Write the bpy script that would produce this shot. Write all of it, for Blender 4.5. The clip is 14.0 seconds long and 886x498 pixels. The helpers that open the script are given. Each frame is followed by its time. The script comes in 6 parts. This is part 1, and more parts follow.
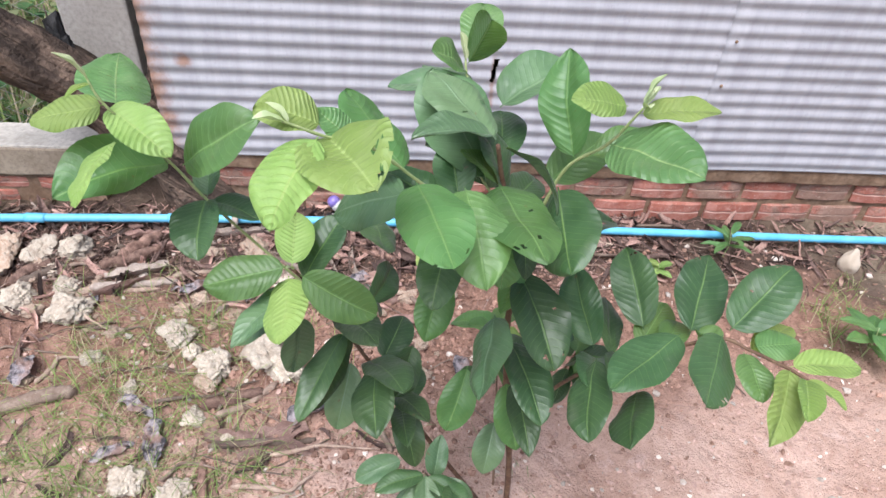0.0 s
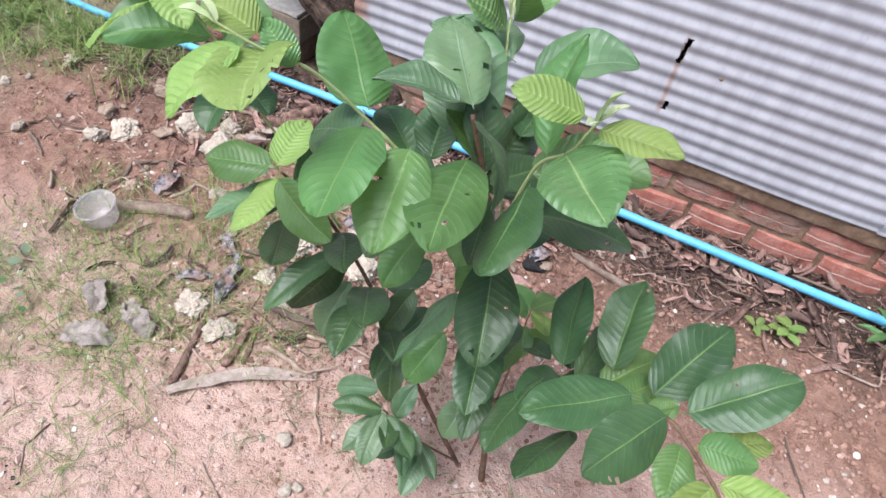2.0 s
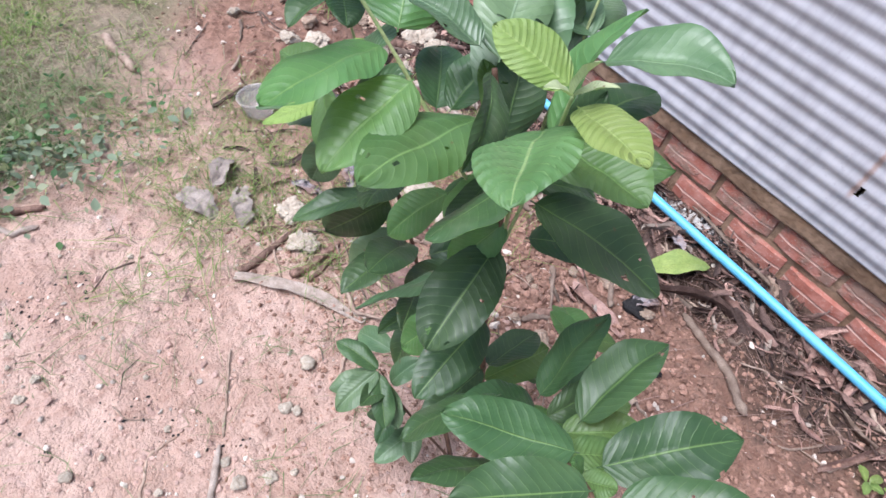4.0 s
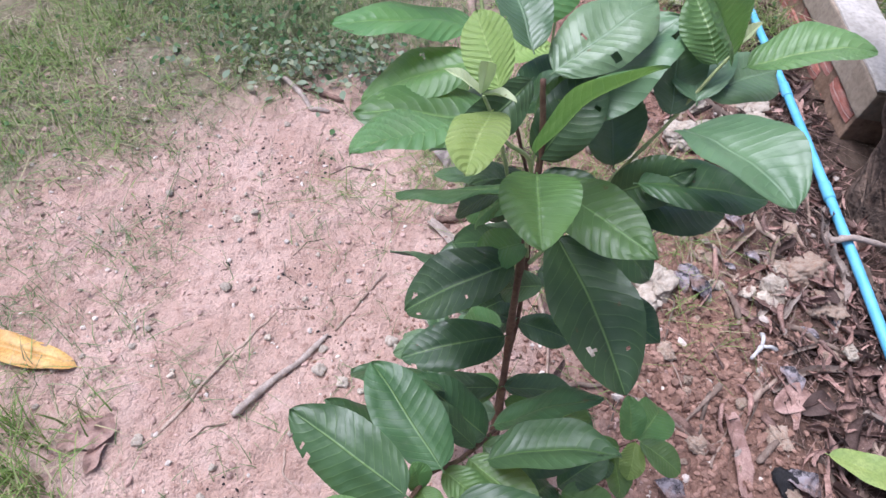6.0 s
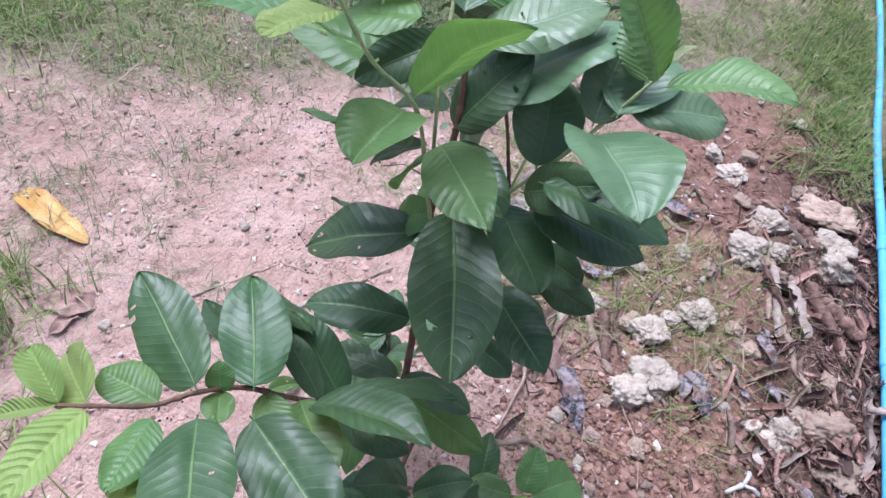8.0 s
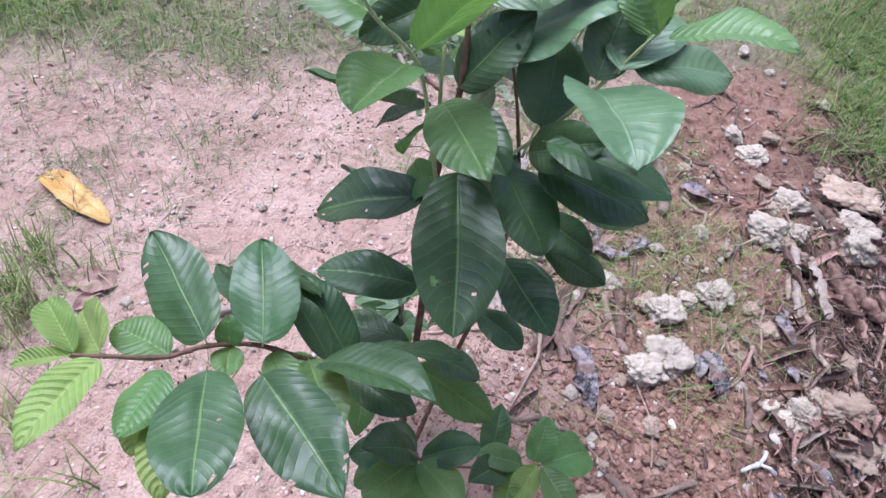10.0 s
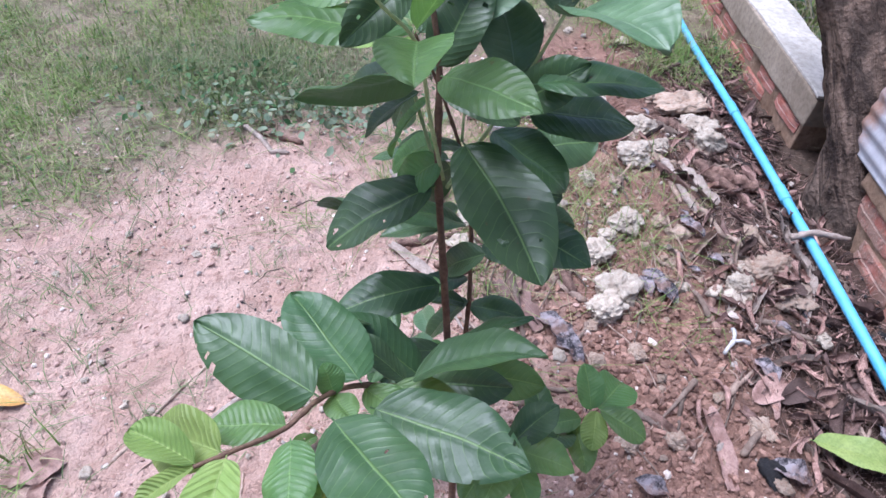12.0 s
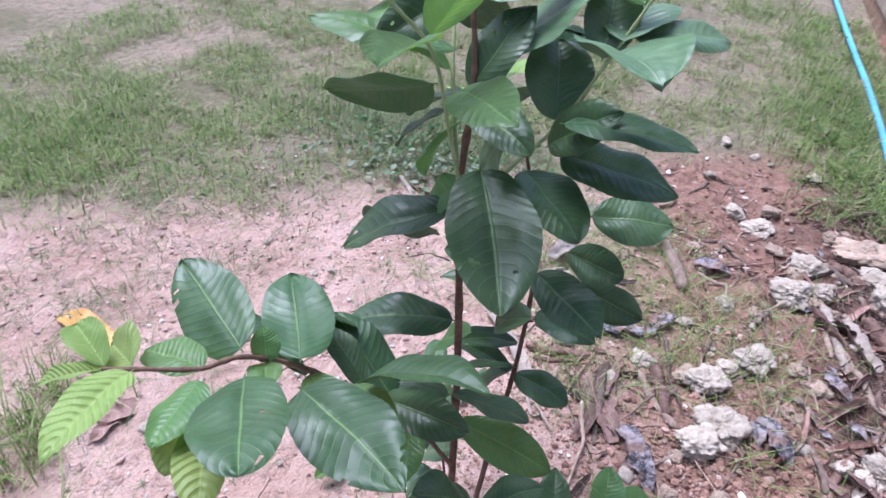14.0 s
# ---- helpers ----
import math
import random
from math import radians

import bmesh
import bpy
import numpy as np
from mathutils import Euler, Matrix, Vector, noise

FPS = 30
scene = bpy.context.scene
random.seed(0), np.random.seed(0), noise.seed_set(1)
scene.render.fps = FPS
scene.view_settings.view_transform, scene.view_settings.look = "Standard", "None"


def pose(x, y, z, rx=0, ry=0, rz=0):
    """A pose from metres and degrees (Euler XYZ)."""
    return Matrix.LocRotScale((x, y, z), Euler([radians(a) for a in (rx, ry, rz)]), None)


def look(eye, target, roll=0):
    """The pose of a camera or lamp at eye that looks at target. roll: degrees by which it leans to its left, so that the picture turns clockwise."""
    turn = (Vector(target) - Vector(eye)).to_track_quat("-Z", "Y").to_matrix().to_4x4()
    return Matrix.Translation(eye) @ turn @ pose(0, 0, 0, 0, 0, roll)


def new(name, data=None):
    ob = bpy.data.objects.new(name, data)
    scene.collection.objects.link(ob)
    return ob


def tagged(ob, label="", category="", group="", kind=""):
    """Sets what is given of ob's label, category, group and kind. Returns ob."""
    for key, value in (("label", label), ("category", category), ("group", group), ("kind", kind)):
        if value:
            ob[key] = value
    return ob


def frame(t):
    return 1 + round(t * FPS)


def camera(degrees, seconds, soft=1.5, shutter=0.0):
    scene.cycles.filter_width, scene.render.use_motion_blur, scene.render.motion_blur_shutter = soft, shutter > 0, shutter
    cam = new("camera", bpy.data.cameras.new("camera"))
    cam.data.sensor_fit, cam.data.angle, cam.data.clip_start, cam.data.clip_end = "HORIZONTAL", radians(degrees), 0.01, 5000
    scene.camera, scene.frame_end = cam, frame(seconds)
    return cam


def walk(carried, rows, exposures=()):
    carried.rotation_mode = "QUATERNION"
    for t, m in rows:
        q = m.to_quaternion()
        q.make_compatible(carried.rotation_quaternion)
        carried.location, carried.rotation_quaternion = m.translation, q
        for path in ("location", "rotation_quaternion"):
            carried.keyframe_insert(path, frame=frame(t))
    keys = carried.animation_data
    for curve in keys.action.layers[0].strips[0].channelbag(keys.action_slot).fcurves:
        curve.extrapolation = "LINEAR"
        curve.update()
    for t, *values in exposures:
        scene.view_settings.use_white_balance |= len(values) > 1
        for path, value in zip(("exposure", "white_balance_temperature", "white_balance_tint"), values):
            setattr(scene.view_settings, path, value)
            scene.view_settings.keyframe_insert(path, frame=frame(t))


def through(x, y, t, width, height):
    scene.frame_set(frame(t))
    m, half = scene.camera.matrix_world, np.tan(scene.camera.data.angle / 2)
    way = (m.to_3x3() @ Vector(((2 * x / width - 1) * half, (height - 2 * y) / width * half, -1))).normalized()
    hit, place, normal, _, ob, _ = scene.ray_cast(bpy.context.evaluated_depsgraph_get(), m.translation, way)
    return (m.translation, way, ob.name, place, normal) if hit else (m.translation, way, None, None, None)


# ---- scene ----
cam = camera(69.4, 14.0, shutter=0.2)
PATH = [
    (0, (0.055, -0.018, 1.189), (0.183, 1.538, -0.061), 4.2),
    (0.5, (0.049, -0.001, 1.191), (0.16, 1.512, -0.113), 4.6),
    (1, (0.119, 0.055, 1.194), (0.09, 1.514, -0.173), 6.7),
    (1.5, (0.237, 0.07, 1.191), (-0.093, 1.429, -0.239), 7.6),
    (2, (0.307, 0.075, 1.21), (-0.141, 1.382, -0.236), 9.8),
    (2.2, (0.314, 0.091, 1.224), (-0.125, 1.384, -0.238), 12.3),
    (4.3, (0.474, 0.231, 1.161), (-0.457, 1.09, -0.387), 14.4),
    (4.5, (0.492, 0.243, 1.179), (-0.473, 1.028, -0.387), 14.3),
    (5, (0.5455, 0.2950, 1.1882), (-0.4913, 0.9406, -0.3951), 15.64),
    (5.5, (0.5682, 0.4047, 1.1716), (-0.5803, 0.7027, -0.4382), 16.78),
    (6, (0.5645, 0.4621, 1.1954), (-0.6047, 0.5666, -0.4234), 11.04),
    (6.5, (0.5585, 0.5204, 1.1891), (-0.6282, 0.4874, -0.4198), 11.04),
    (7, (0.543, 0.608, 1.189), (-0.662, 0.491, -0.403), 15.3),
    (7.5, (0.563, 0.649, 1.176), (-0.66, 0.446, -0.393), 17.3),
    (9.8, (0.6, 0.701, 1.159), (-0.584, 0.4, -0.424), 17.4),
    (10, (0.6, 0.698, 1.158), (-0.578, 0.407, -0.431), 15.9),
    (10.5, (0.6, 0.702, 1.163), (-0.583, 0.407, -0.423), 9.2),
    (11, (0.623, 0.655, 1.147), (-0.597, 0.438, -0.423), 3.5),
    (11.5, (0.679, 0.59, 1.142), (-0.621, 0.613, -0.379), 0.8),
    (12, (0.683, 0.55, 1.097), (-0.702, 0.65, -0.343), 6.1),
    (12.5, (0.683, 0.597, 1.089), (-0.798, 0.585, -0.256), 7.4),
    (13, (0.682, 0.63, 1.096), (-0.88, 0.552, -0.151), 6.3),
    (13.4, (0.691, 0.652, 1.096), (-0.87, 0.462, -0.14), 6.2),
    (13.5, (0.696, 0.665, 1.088), (-0.859, 0.434, -0.148), 6.2),
    (14, (0.692, 0.729, 1.048), (-0.787, 0.23, -0.203), 5.6),
]
walk(cam, [(t, look(eye, target, roll)) for t, eye, target, roll in PATH], [(0.0, 1.02, 6180, 12), (2.2, 1.0, 6050, 12), (4.3, 0.98, 5950, 15), (5.0, 0.86, 5900, 17), (7.5, 0.92, 5550, 20), (11.5, 0.94, 5480, 19), (13.0, 1.09, 5430, 20), (14.0, 1.06, 5430, 21)])

# ---- light ----
world = bpy.data.worlds.new("sky")
scene.world = world
world.use_nodes = True
wn = world.node_tree.nodes
wn.clear()
sky = wn.new("ShaderNodeTexSky")
sky.sky_type = "NISHITA"
sky.sun_disc = False
sky.sun_elevation, sky.sun_rotation = radians(62), radians(205)
sky.air_density, sky.dust_density, sky.ozone_density = 0.8, 3.5, 0.6
back = wn.new("ShaderNodeBackground")
back.inputs[1].default_value = 0.095
wout = wn.new("ShaderNodeOutputWorld")
world.node_tree.links.new(sky.outputs[0], back.inputs[0])
world.node_tree.links.new(back.outputs[0], wout.inputs[0])
sun = new("sun", bpy.data.lights.new("sun", "SUN"))
sun.data.energy, sun.data.angle, sun.data.color = 2.55, radians(40), (0.97, 0.985, 1.0)
sun.matrix_world = look((-1.2, -2.4, 5.6), (0, 0, 0))


# ---- materials ----
class Mat:
    """A node material under construction."""

    def __init__(self, name):
        self.m = bpy.data.materials.new(name)
        self.m.use_nodes = True
        self.t = self.m.node_tree
        self.t.nodes.clear()
        self.out = self.add("ShaderNodeOutputMaterial")
        self.b = self.add("ShaderNodeBsdfPrincipled")
        self.link(self.b.outputs[0], self.out.inputs[0])
        self.co = self.add("ShaderNodeTexCoord")

    def add(self, kind):
        return self.t.nodes.new(kind)

    def link(self, a, b):
        self.t.links.new(a, b)

    def put(self, sock, v):
        if isinstance(v, (int, float)):
            sock.default_value = v
        elif isinstance(v, tuple):
            sock.default_value = (*v, 1.0) if len(v) == 3 and sock.type == "RGBA" else v
        else:
            self.link(v, sock)

    def noise(self, scale, detail=4.0, rough=0.55, vec=None, dist=0.0):
        n = self.add("ShaderNodeTexNoise")
        n.inputs["Scale"].default_value, n.inputs["Detail"].default_value = scale, detail
        n.inputs["Roughness"].default_value, n.inputs["Distortion"].default_value = rough, dist
        self.link(vec if vec is not None else self.co.outputs["Object"], n.inputs["Vector"])
        return n.outputs[0]

    def vor(self, scale, vec=None, feature="F1"):
        n = self.add("ShaderNodeTexVoronoi")
        n.feature = feature
        n.inputs["Scale"].default_value = scale
        self.link(vec if vec is not None else self.co.outputs["Object"], n.inputs["Vector"])
        return n.outputs[0]

    def ramp(self, v, lo, hi, a=0.0, b=1.0):
        n = self.add("ShaderNodeMapRange")
        n.interpolation_type = "SMOOTHSTEP"
        self.put(n.inputs[0], v)
        for i, x in enumerate((lo, hi, a, b)):
            self.put(n.inputs[i + 1], x)
        return n.outputs[0]

    def mix(self, f, a, b, mode="MIX"):
        n = self.add("ShaderNodeMix")
        n.data_type, n.blend_type = "RGBA", mode
        self.put(n.inputs[0], f)
        self.put(n.inputs[6], a)
        self.put(n.inputs[7], b)
        return n.outputs[2]

    def math(self, op, a, b=0.0, c=0.0):
        n = self.add("ShaderNodeMath")
        n.operation = op
        for i, x in enumerate((a, b, c)):
            self.put(n.inputs[i], x)
        return n.outputs[0]

    def split(self, vec):
        n = self.add("ShaderNodeSeparateXYZ")
        self.link(vec, n.inputs[0])
        return n.outputs

    def stretch(self, sx, sy, sz, vec=None):
        n = self.add("ShaderNodeMapping")
        n.inputs["Scale"].default_value = (sx, sy, sz)
        self.link(vec if vec is not None else self.co.outputs["Object"], n.inputs["Vector"])
        return n.outputs[0]

    def bump(self, h, strength=0.4, dist=0.003):
        n = self.add("ShaderNodeBump")
        n.inputs["Strength"].default_value, n.inputs["Distance"].default_value = strength, dist
        self.link(h, n.inputs["Height"])
        self.link(n.outputs[0], self.b.inputs["Normal"])

    def island(self):
        return self.add("ShaderNodeNewGeometry").outputs["Random Per Island"]

    def rnd(self):
        return self.add("ShaderNodeObjectInfo").outputs["Random"]

    def done(self, colour, rough=0.8, metal=0.0, spec=0.5):
        self.put(self.b.inputs["Base Color"], colour)
        self.put(self.b.inputs["Roughness"], rough)
        self.put(self.b.inputs["Metallic"], metal)
        self.put(self.b.inputs["Specular IOR Level"], spec)
        return self.m


VEINS = 13.0


def leaf_material(name, dark, light, vein, through, rough=0.42, fuzz=0.15, pillow=1.0):
    """Leaf skin: midrib and side veins by the leaf's own UV, raised fields between the veins, mottling, translucency."""
    k = Mat(name)
    u, v, _ = k.split(k.co.outputs["UV"])
    a = k.math("MULTIPLY", k.math("ABSOLUTE", k.math("SUBTRACT", v, 0.5)), 2.0)
    rib = k.ramp(a, 0.012, 0.04, 1.0, 0.0)
    off = k.add("ShaderNodeVectorMath")
    off.operation = "ADD"
    k.link(k.co.outputs["Object"], off.inputs[0])
    k.link(k.math("MULTIPLY", k.rnd(), 30.0), off.inputs[1])
    own = off.outputs[0]
    wander = k.math("MULTIPLY", k.math("SUBTRACT", k.noise(20, 3, 0.55, own), 0.5), 1.3)
    ph = k.math("ADD", k.math("MULTIPLY", k.math("SUBTRACT", u, k.math("MULTIPLY", k.math("POWER", a, 1.25), 0.17)), VEINS), wander)
    pp = k.math("PINGPONG", ph, 0.5)
    field = k.math("POWER", k.math("MULTIPLY", pp, 2.0), 0.6)
    side = k.math("MULTIPLY", k.ramp(pp, 0.0, 0.06, 1.0, 0.0), k.ramp(a, 0.75, 0.98, 0.72, 0.0))
    veins = k.math("MAXIMUM", rib, side)
    mott = k.ramp(k.noise(26, 4, 0.6, own), 0.3, 0.72)
    c = k.mix(mott, dark, light)
    c = k.mix(k.math("MULTIPLY", field, 0.28), k.mix(0.3, c, dark), k.mix(0.25, c, light))
    hs = k.add("ShaderNodeHueSaturation")
    k.link(k.ramp(k.rnd(), 0.0, 1.0, 0.485, 0.512), hs.inputs["Hue"])
    k.link(k.ramp(k.math("FRACT", k.math("MULTIPLY", k.rnd(), 7.0)), 0.0, 1.0, 0.82, 1.16), hs.inputs["Value"])
    k.link(c, hs.inputs["Color"])
    c = k.mix(k.math("MULTIPLY", veins, k.ramp(rib, 0.0, 1.0, 0.58, 0.85)), hs.outputs[0], vein)
    spots = k.ramp(k.noise(120, 2, 0.5, own), 0.70, 0.74)
    patch = k.ramp(k.noise(14, 2, 0.55, own), 0.54, 0.64)
    c = k.mix(k.math("MULTIPLY", k.math("MULTIPLY", spots, patch), 0.7), c, (0.13, 0.07, 0.03))
    dust = k.math("MULTIPLY", k.ramp(k.noise(18, 4, 0.65, own), 0.55, 0.75), 0.10)
    c = k.mix(dust, c, (0.45, 0.40, 0.34))
    h = k.math("ADD", k.math("MULTIPLY", field, pillow), k.math("MULTIPLY", k.noise(330, 2), 0.12))
    h = k.math("ADD", h, k.math("MULTIPLY", rib, -0.5))
    h = k.math("ADD", h, k.math("MULTIPLY", k.noise(60, 3, 0.55, own), 1.1))
    k.bump(h, 0.6, 0.0011)
    k.done(c, k.ramp(k.noise(40, 2, 0.5, own), 0.3, 0.7, rough - 0.06, rough + 0.10), 0.0, 0.38)
    k.link(k.b.inputs["Normal"].links[0].from_socket, k.b.inputs["Coat Normal"])
    k.b.inputs["Coat Weight"].default_value = 0.26 if rough < 0.45 else 0.06
    k.b.inputs["Coat Roughness"].default_value = 0.36
    k.b.inputs["Sheen Weight"].default_value = fuzz
    k.b.inputs["Sheen Roughness"].default_value = 0.4
    k.b.inputs["Sheen Tint"].default_value = (0.9, 0.95, 1.0, 1.0)
    tr = k.add("ShaderNodeBsdfTranslucent")
    k.put(tr.inputs[0], k.mix(0.5, c, (0.33, 0.57, 0.07)))
    ms = k.add("ShaderNodeMixShader")
    ms.inputs[0].default_value = through
    k.link(k.b.outputs[0], ms.inputs[1])
    k.link(tr.outputs[0], ms.inputs[2])
    k.link(ms.outputs[0], k.out.inputs[0])
    return k.m


def leaf_pair(name, dark, light, vein, through, rough, under, under_vein):
    """The upper skin and the paler, duller lower skin."""
    top = leaf_material(name, dark, light, vein, through, rough, 0.04, {"leaf_young": 2.2, "leaf_fresh": 1.6, "leaf_grown": 0.9}.get(name, 0.6))
    low = leaf_material(name + "_under", under, tuple(x * 1.25 for x in under), under_vein, 0.42, 0.62, 0.3, -1.0)
    return top, low


TONES = {
    "dark": leaf_pair("leaf_mature", (0.036, 0.081, 0.029), (0.064, 0.128, 0.045), (0.15, 0.25, 0.075), 0.14, 0.43, (0.13, 0.22, 0.09), (0.23, 0.31, 0.15)),
    "mid": leaf_pair("leaf_grown", (0.074, 0.170, 0.052), (0.128, 0.250, 0.082), (0.20, 0.34, 0.11), 0.32, 0.43, (0.25, 0.43, 0.07), (0.36, 0.50, 0.15)),
    "young": leaf_pair("leaf_young", (0.225, 0.345, 0.085), (0.335, 0.46, 0.145), (0.35, 0.46, 0.15), 0.34, 0.52, (0.24, 0.36, 0.08), (0.36, 0.46, 0.16)),
    "fresh": leaf_pair("leaf_fresh", (0.105, 0.218, 0.072), (0.175, 0.312, 0.115), (0.30, 0.42, 0.17), 0.32, 0.42, (0.27, 0.42, 0.08), (0.36, 0.48, 0.16)),
    "bud": leaf_pair("leaf_bud", (0.40, 0.47, 0.24), (0.55, 0.60, 0.37), (0.55, 0.6, 0.35), 0.2, 0.7, (0.45, 0.5, 0.3), (0.5, 0.55, 0.35)),
    # Grey-green leaves; on glossy crown leaves it paints sky sheen as colour.
    "pale": leaf_pair("leaf_grey_green_sheen", (0.078, 0.146, 0.064), (0.130, 0.212, 0.100), (0.19, 0.28, 0.16), 0.12, 0.38, (0.14, 0.20, 0.12), (0.2, 0.27, 0.16)),
}
M_MID = TONES["mid"][0]


def plain(name, c1, c2, scale, rough=0.8, relief=0.4, depth=0.003, spec=0.4, fine=None, per=None, spread=(0.45, 1.45)):
    """Two tones mixed by coarse and fine noise, with relief; per: 'rnd' or 'island' shifts the tone of each piece."""
    k = Mat(name)
    n = k.noise(scale, 5, 0.6)
    c = k.mix(k.ramp(n, 0.3, 0.7), c1, c2)
    f = k.noise(fine or scale * 9, 3, 0.6)
    c = k.mix(k.ramp(f, 0.35, 0.75, 0.0, 0.5), c, tuple(x * 0.55 for x in c1))
    if per:
        hs = k.add("ShaderNodeHueSaturation")
        k.link(k.ramp(k.rnd() if per == "rnd" else k.island(), 0.0, 1.0, spread[0], spread[1]), hs.inputs["Value"])
        k.link(c, hs.inputs["Color"])
        c = hs.outputs[0]
    k.bump(k.math("ADD", n, k.math("MULTIPLY", f, 0.5)), relief, depth)
    return k.done(c, rough, 0.0, spec)


M_STEM = plain("bark_young", (0.10, 0.050, 0.032), (0.20, 0.125, 0.075), 55, 0.75, 0.7, 0.002, fine=240)
M_SHOOT = plain("shoot_green", (0.30, 0.37, 0.15), (0.42, 0.47, 0.22), 50, 0.6, 0.2, 0.001)
M_PALEBARK = plain("pale_bark", (0.30, 0.238, 0.195), (0.49, 0.405, 0.345), 60, 0.88, 0.9, 0.003)
M_TWIG = plain("twig", (0.20, 0.135, 0.10), (0.36, 0.275, 0.215), 40, 0.85, 0.6, 0.002, per="rnd")
M_ROOT = plain("brown_root", (0.125, 0.068, 0.050), (0.36, 0.225, 0.172), 60, 0.88, 1.0, 0.004, per="rnd", spread=(0.7, 1.2))
M_LITTER = plain("dry_leaf", (0.20, 0.110, 0.086), (0.45, 0.295, 0.245), 30, 0.75, 0.7, 0.003, per="rnd", spread=(0.22, 1.4))
M_LITTER_STUFF = plain("dry_leaf_bits", (0.18, 0.098, 0.078), (0.45, 0.295, 0.245), 30, 0.8, 0.5, 0.002, per="island", spread=(0.12, 1.5))
M_PEBBLE = plain("pebble", (0.54, 0.45, 0.38), (0.72, 0.64, 0.56), 30, 0.9, 0.5, 0.002, 0.3, per="island", spread=(0.6, 1.2))
M_SANDCLOD = plain("sand_clod", (0.46, 0.30, 0.245), (0.56, 0.39, 0.33), 30, 0.95, 0.9, 0.003, 0.15, per="island", spread=(0.72, 1.12))
M_CLOD = plain("soil_clod", (0.26, 0.148, 0.108), (0.41, 0.254, 0.192), 30, 0.95, 0.9, 0.003, 0.15, per="island", spread=(0.65, 1.2))
M_CHAR = plain("charred_wood", (0.018, 0.017, 0.018), (0.06, 0.055, 0.055), 40, 0.7, 0.8, 0.003, per="rnd")
M_CONCRETE = plain("weathered_concrete", (0.235, 0.185, 0.135), (0.36, 0.295, 0.225), 7, 0.92, 0.7, 0.004, 0.25, 70)
M_CAP = plain("concrete_cap", (0.42, 0.385, 0.335), (0.59, 0.55, 0.495), 11, 0.92, 0.8, 0.005, 0.2, 60)
M_POST = plain("concrete_post", (0.33, 0.30, 0.27), (0.44, 0.41, 0.38), 6, 0.9, 0.5, 0.003, 0.3, 80)
M_MORTAR = plain("mud_mortar", (0.20, 0.125, 0.08), (0.33, 0.225, 0.155), 14, 0.95, 1.0, 0.008, 0.15, 60)
M_WIRE = plain("rusty_wire", (0.30, 0.285, 0.265), (0.46, 0.44, 0.41), 40, 0.6, 0.3, 0.001)
M_CUP = plain("dull_plastic", (0.50, 0.46, 0.43), (0.62, 0.58, 0.55), 30, 0.22, 0.1, 0.001)
M_CUP.node_tree.nodes["Principled BSDF"].inputs["Alpha"].default_value = 0.38
M_WHITE = plain("white_scrap", (0.45, 0.43, 0.41), (0.60, 0.58, 0.55), 20, 0.6, 0.2, 0.001)
M_PURPLE = plain("purple_plastic", (0.17, 0.12, 0.38), (0.28, 0.22, 0.50), 30, 0.35, 0.1, 0.001)
M_DUSTYLEAF = plain("dusty_leaf", (0.27, 0.160, 0.125), (0.43, 0.285, 0.235), 30, 0.85, 0.6, 0.003)
M_GREYLEAF = plain("rotten_leaf", (0.20, 0.162, 0.138), (0.37, 0.315, 0.275), 40, 0.8, 0.5, 0.002)
M_FALLEN_Y = plain("fallen_yellow", (0.44, 0.215, 0.045), (0.64, 0.40, 0.12), 26, 0.5, 0.4, 0.002)
M_FALLEN_G = plain("fallen_green", (0.19, 0.27, 0.07), (0.29, 0.36, 0.11), 25, 0.5, 0.4, 0.002)


def mould_material():
    """A rotting leaf: black mould in patches over a mauve-grey skin, dusted with soil."""
    k = Mat("mouldy_leaf")
    n, m, f = k.noise(60, 5, 0.7), k.noise(24, 4, 0.65), k.noise(190, 3, 0.6)
    c = k.mix(k.ramp(n, 0.40, 0.60), (0.022, 0.020, 0.024), (0.30, 0.262, 0.27))
    c = k.mix(k.ramp(m, 0.50, 0.66, 0.0, 0.75), c, (0.24, 0.145, 0.11))
    c = k.mix(k.ramp(f, 0.58, 0.72, 0.0, 0.6), c, (0.42, 0.37, 0.36))
    k.bump(k.math("ADD", n, k.math("MULTIPLY", f, 0.6)), 0.9, 0.004)
    return k.done(c, 0.62, 0.0, 0.35)


M_DARKLEAF = mould_material()


def bark_material():
    """Dead bark: long dark furrows, grey-brown ridges, charred patches."""
    k = Mat("old_bark")
    mp = k.add("ShaderNodeMapping")
    mp.vector_type = "TEXTURE"
    mp.inputs["Rotation"].default_value = (radians(8), radians(-48), 0)
    mp.inputs["Scale"].default_value = (1.0, 1.0, 7.0)
    k.link(k.co.outputs["Object"], mp.inputs["Vector"])
    n, f, p = k.noise(34, 5, 0.62, mp.outputs[0], 0.6), k.noise(75, 3, 0.6), k.noise(7, 4, 0.65)
    c = k.mix(k.ramp(n, 0.36, 0.64), (0.032, 0.022, 0.018), (0.185, 0.130, 0.098))
    c = k.mix(k.ramp(p, 0.46, 0.60, 0.0, 0.85), c, k.mix(n, (0.02, 0.016, 0.015), (0.09, 0.065, 0.05)))
    c = k.mix(k.ramp(f, 0.6, 0.78, 0.0, 0.5), c, (0.30, 0.24, 0.19))
    k.bump(k.math("ADD", k.math("MULTIPLY", n, 2.0), f), 1.0, 0.012)
    return k.done(c, 0.92, 0.0, 0.15)


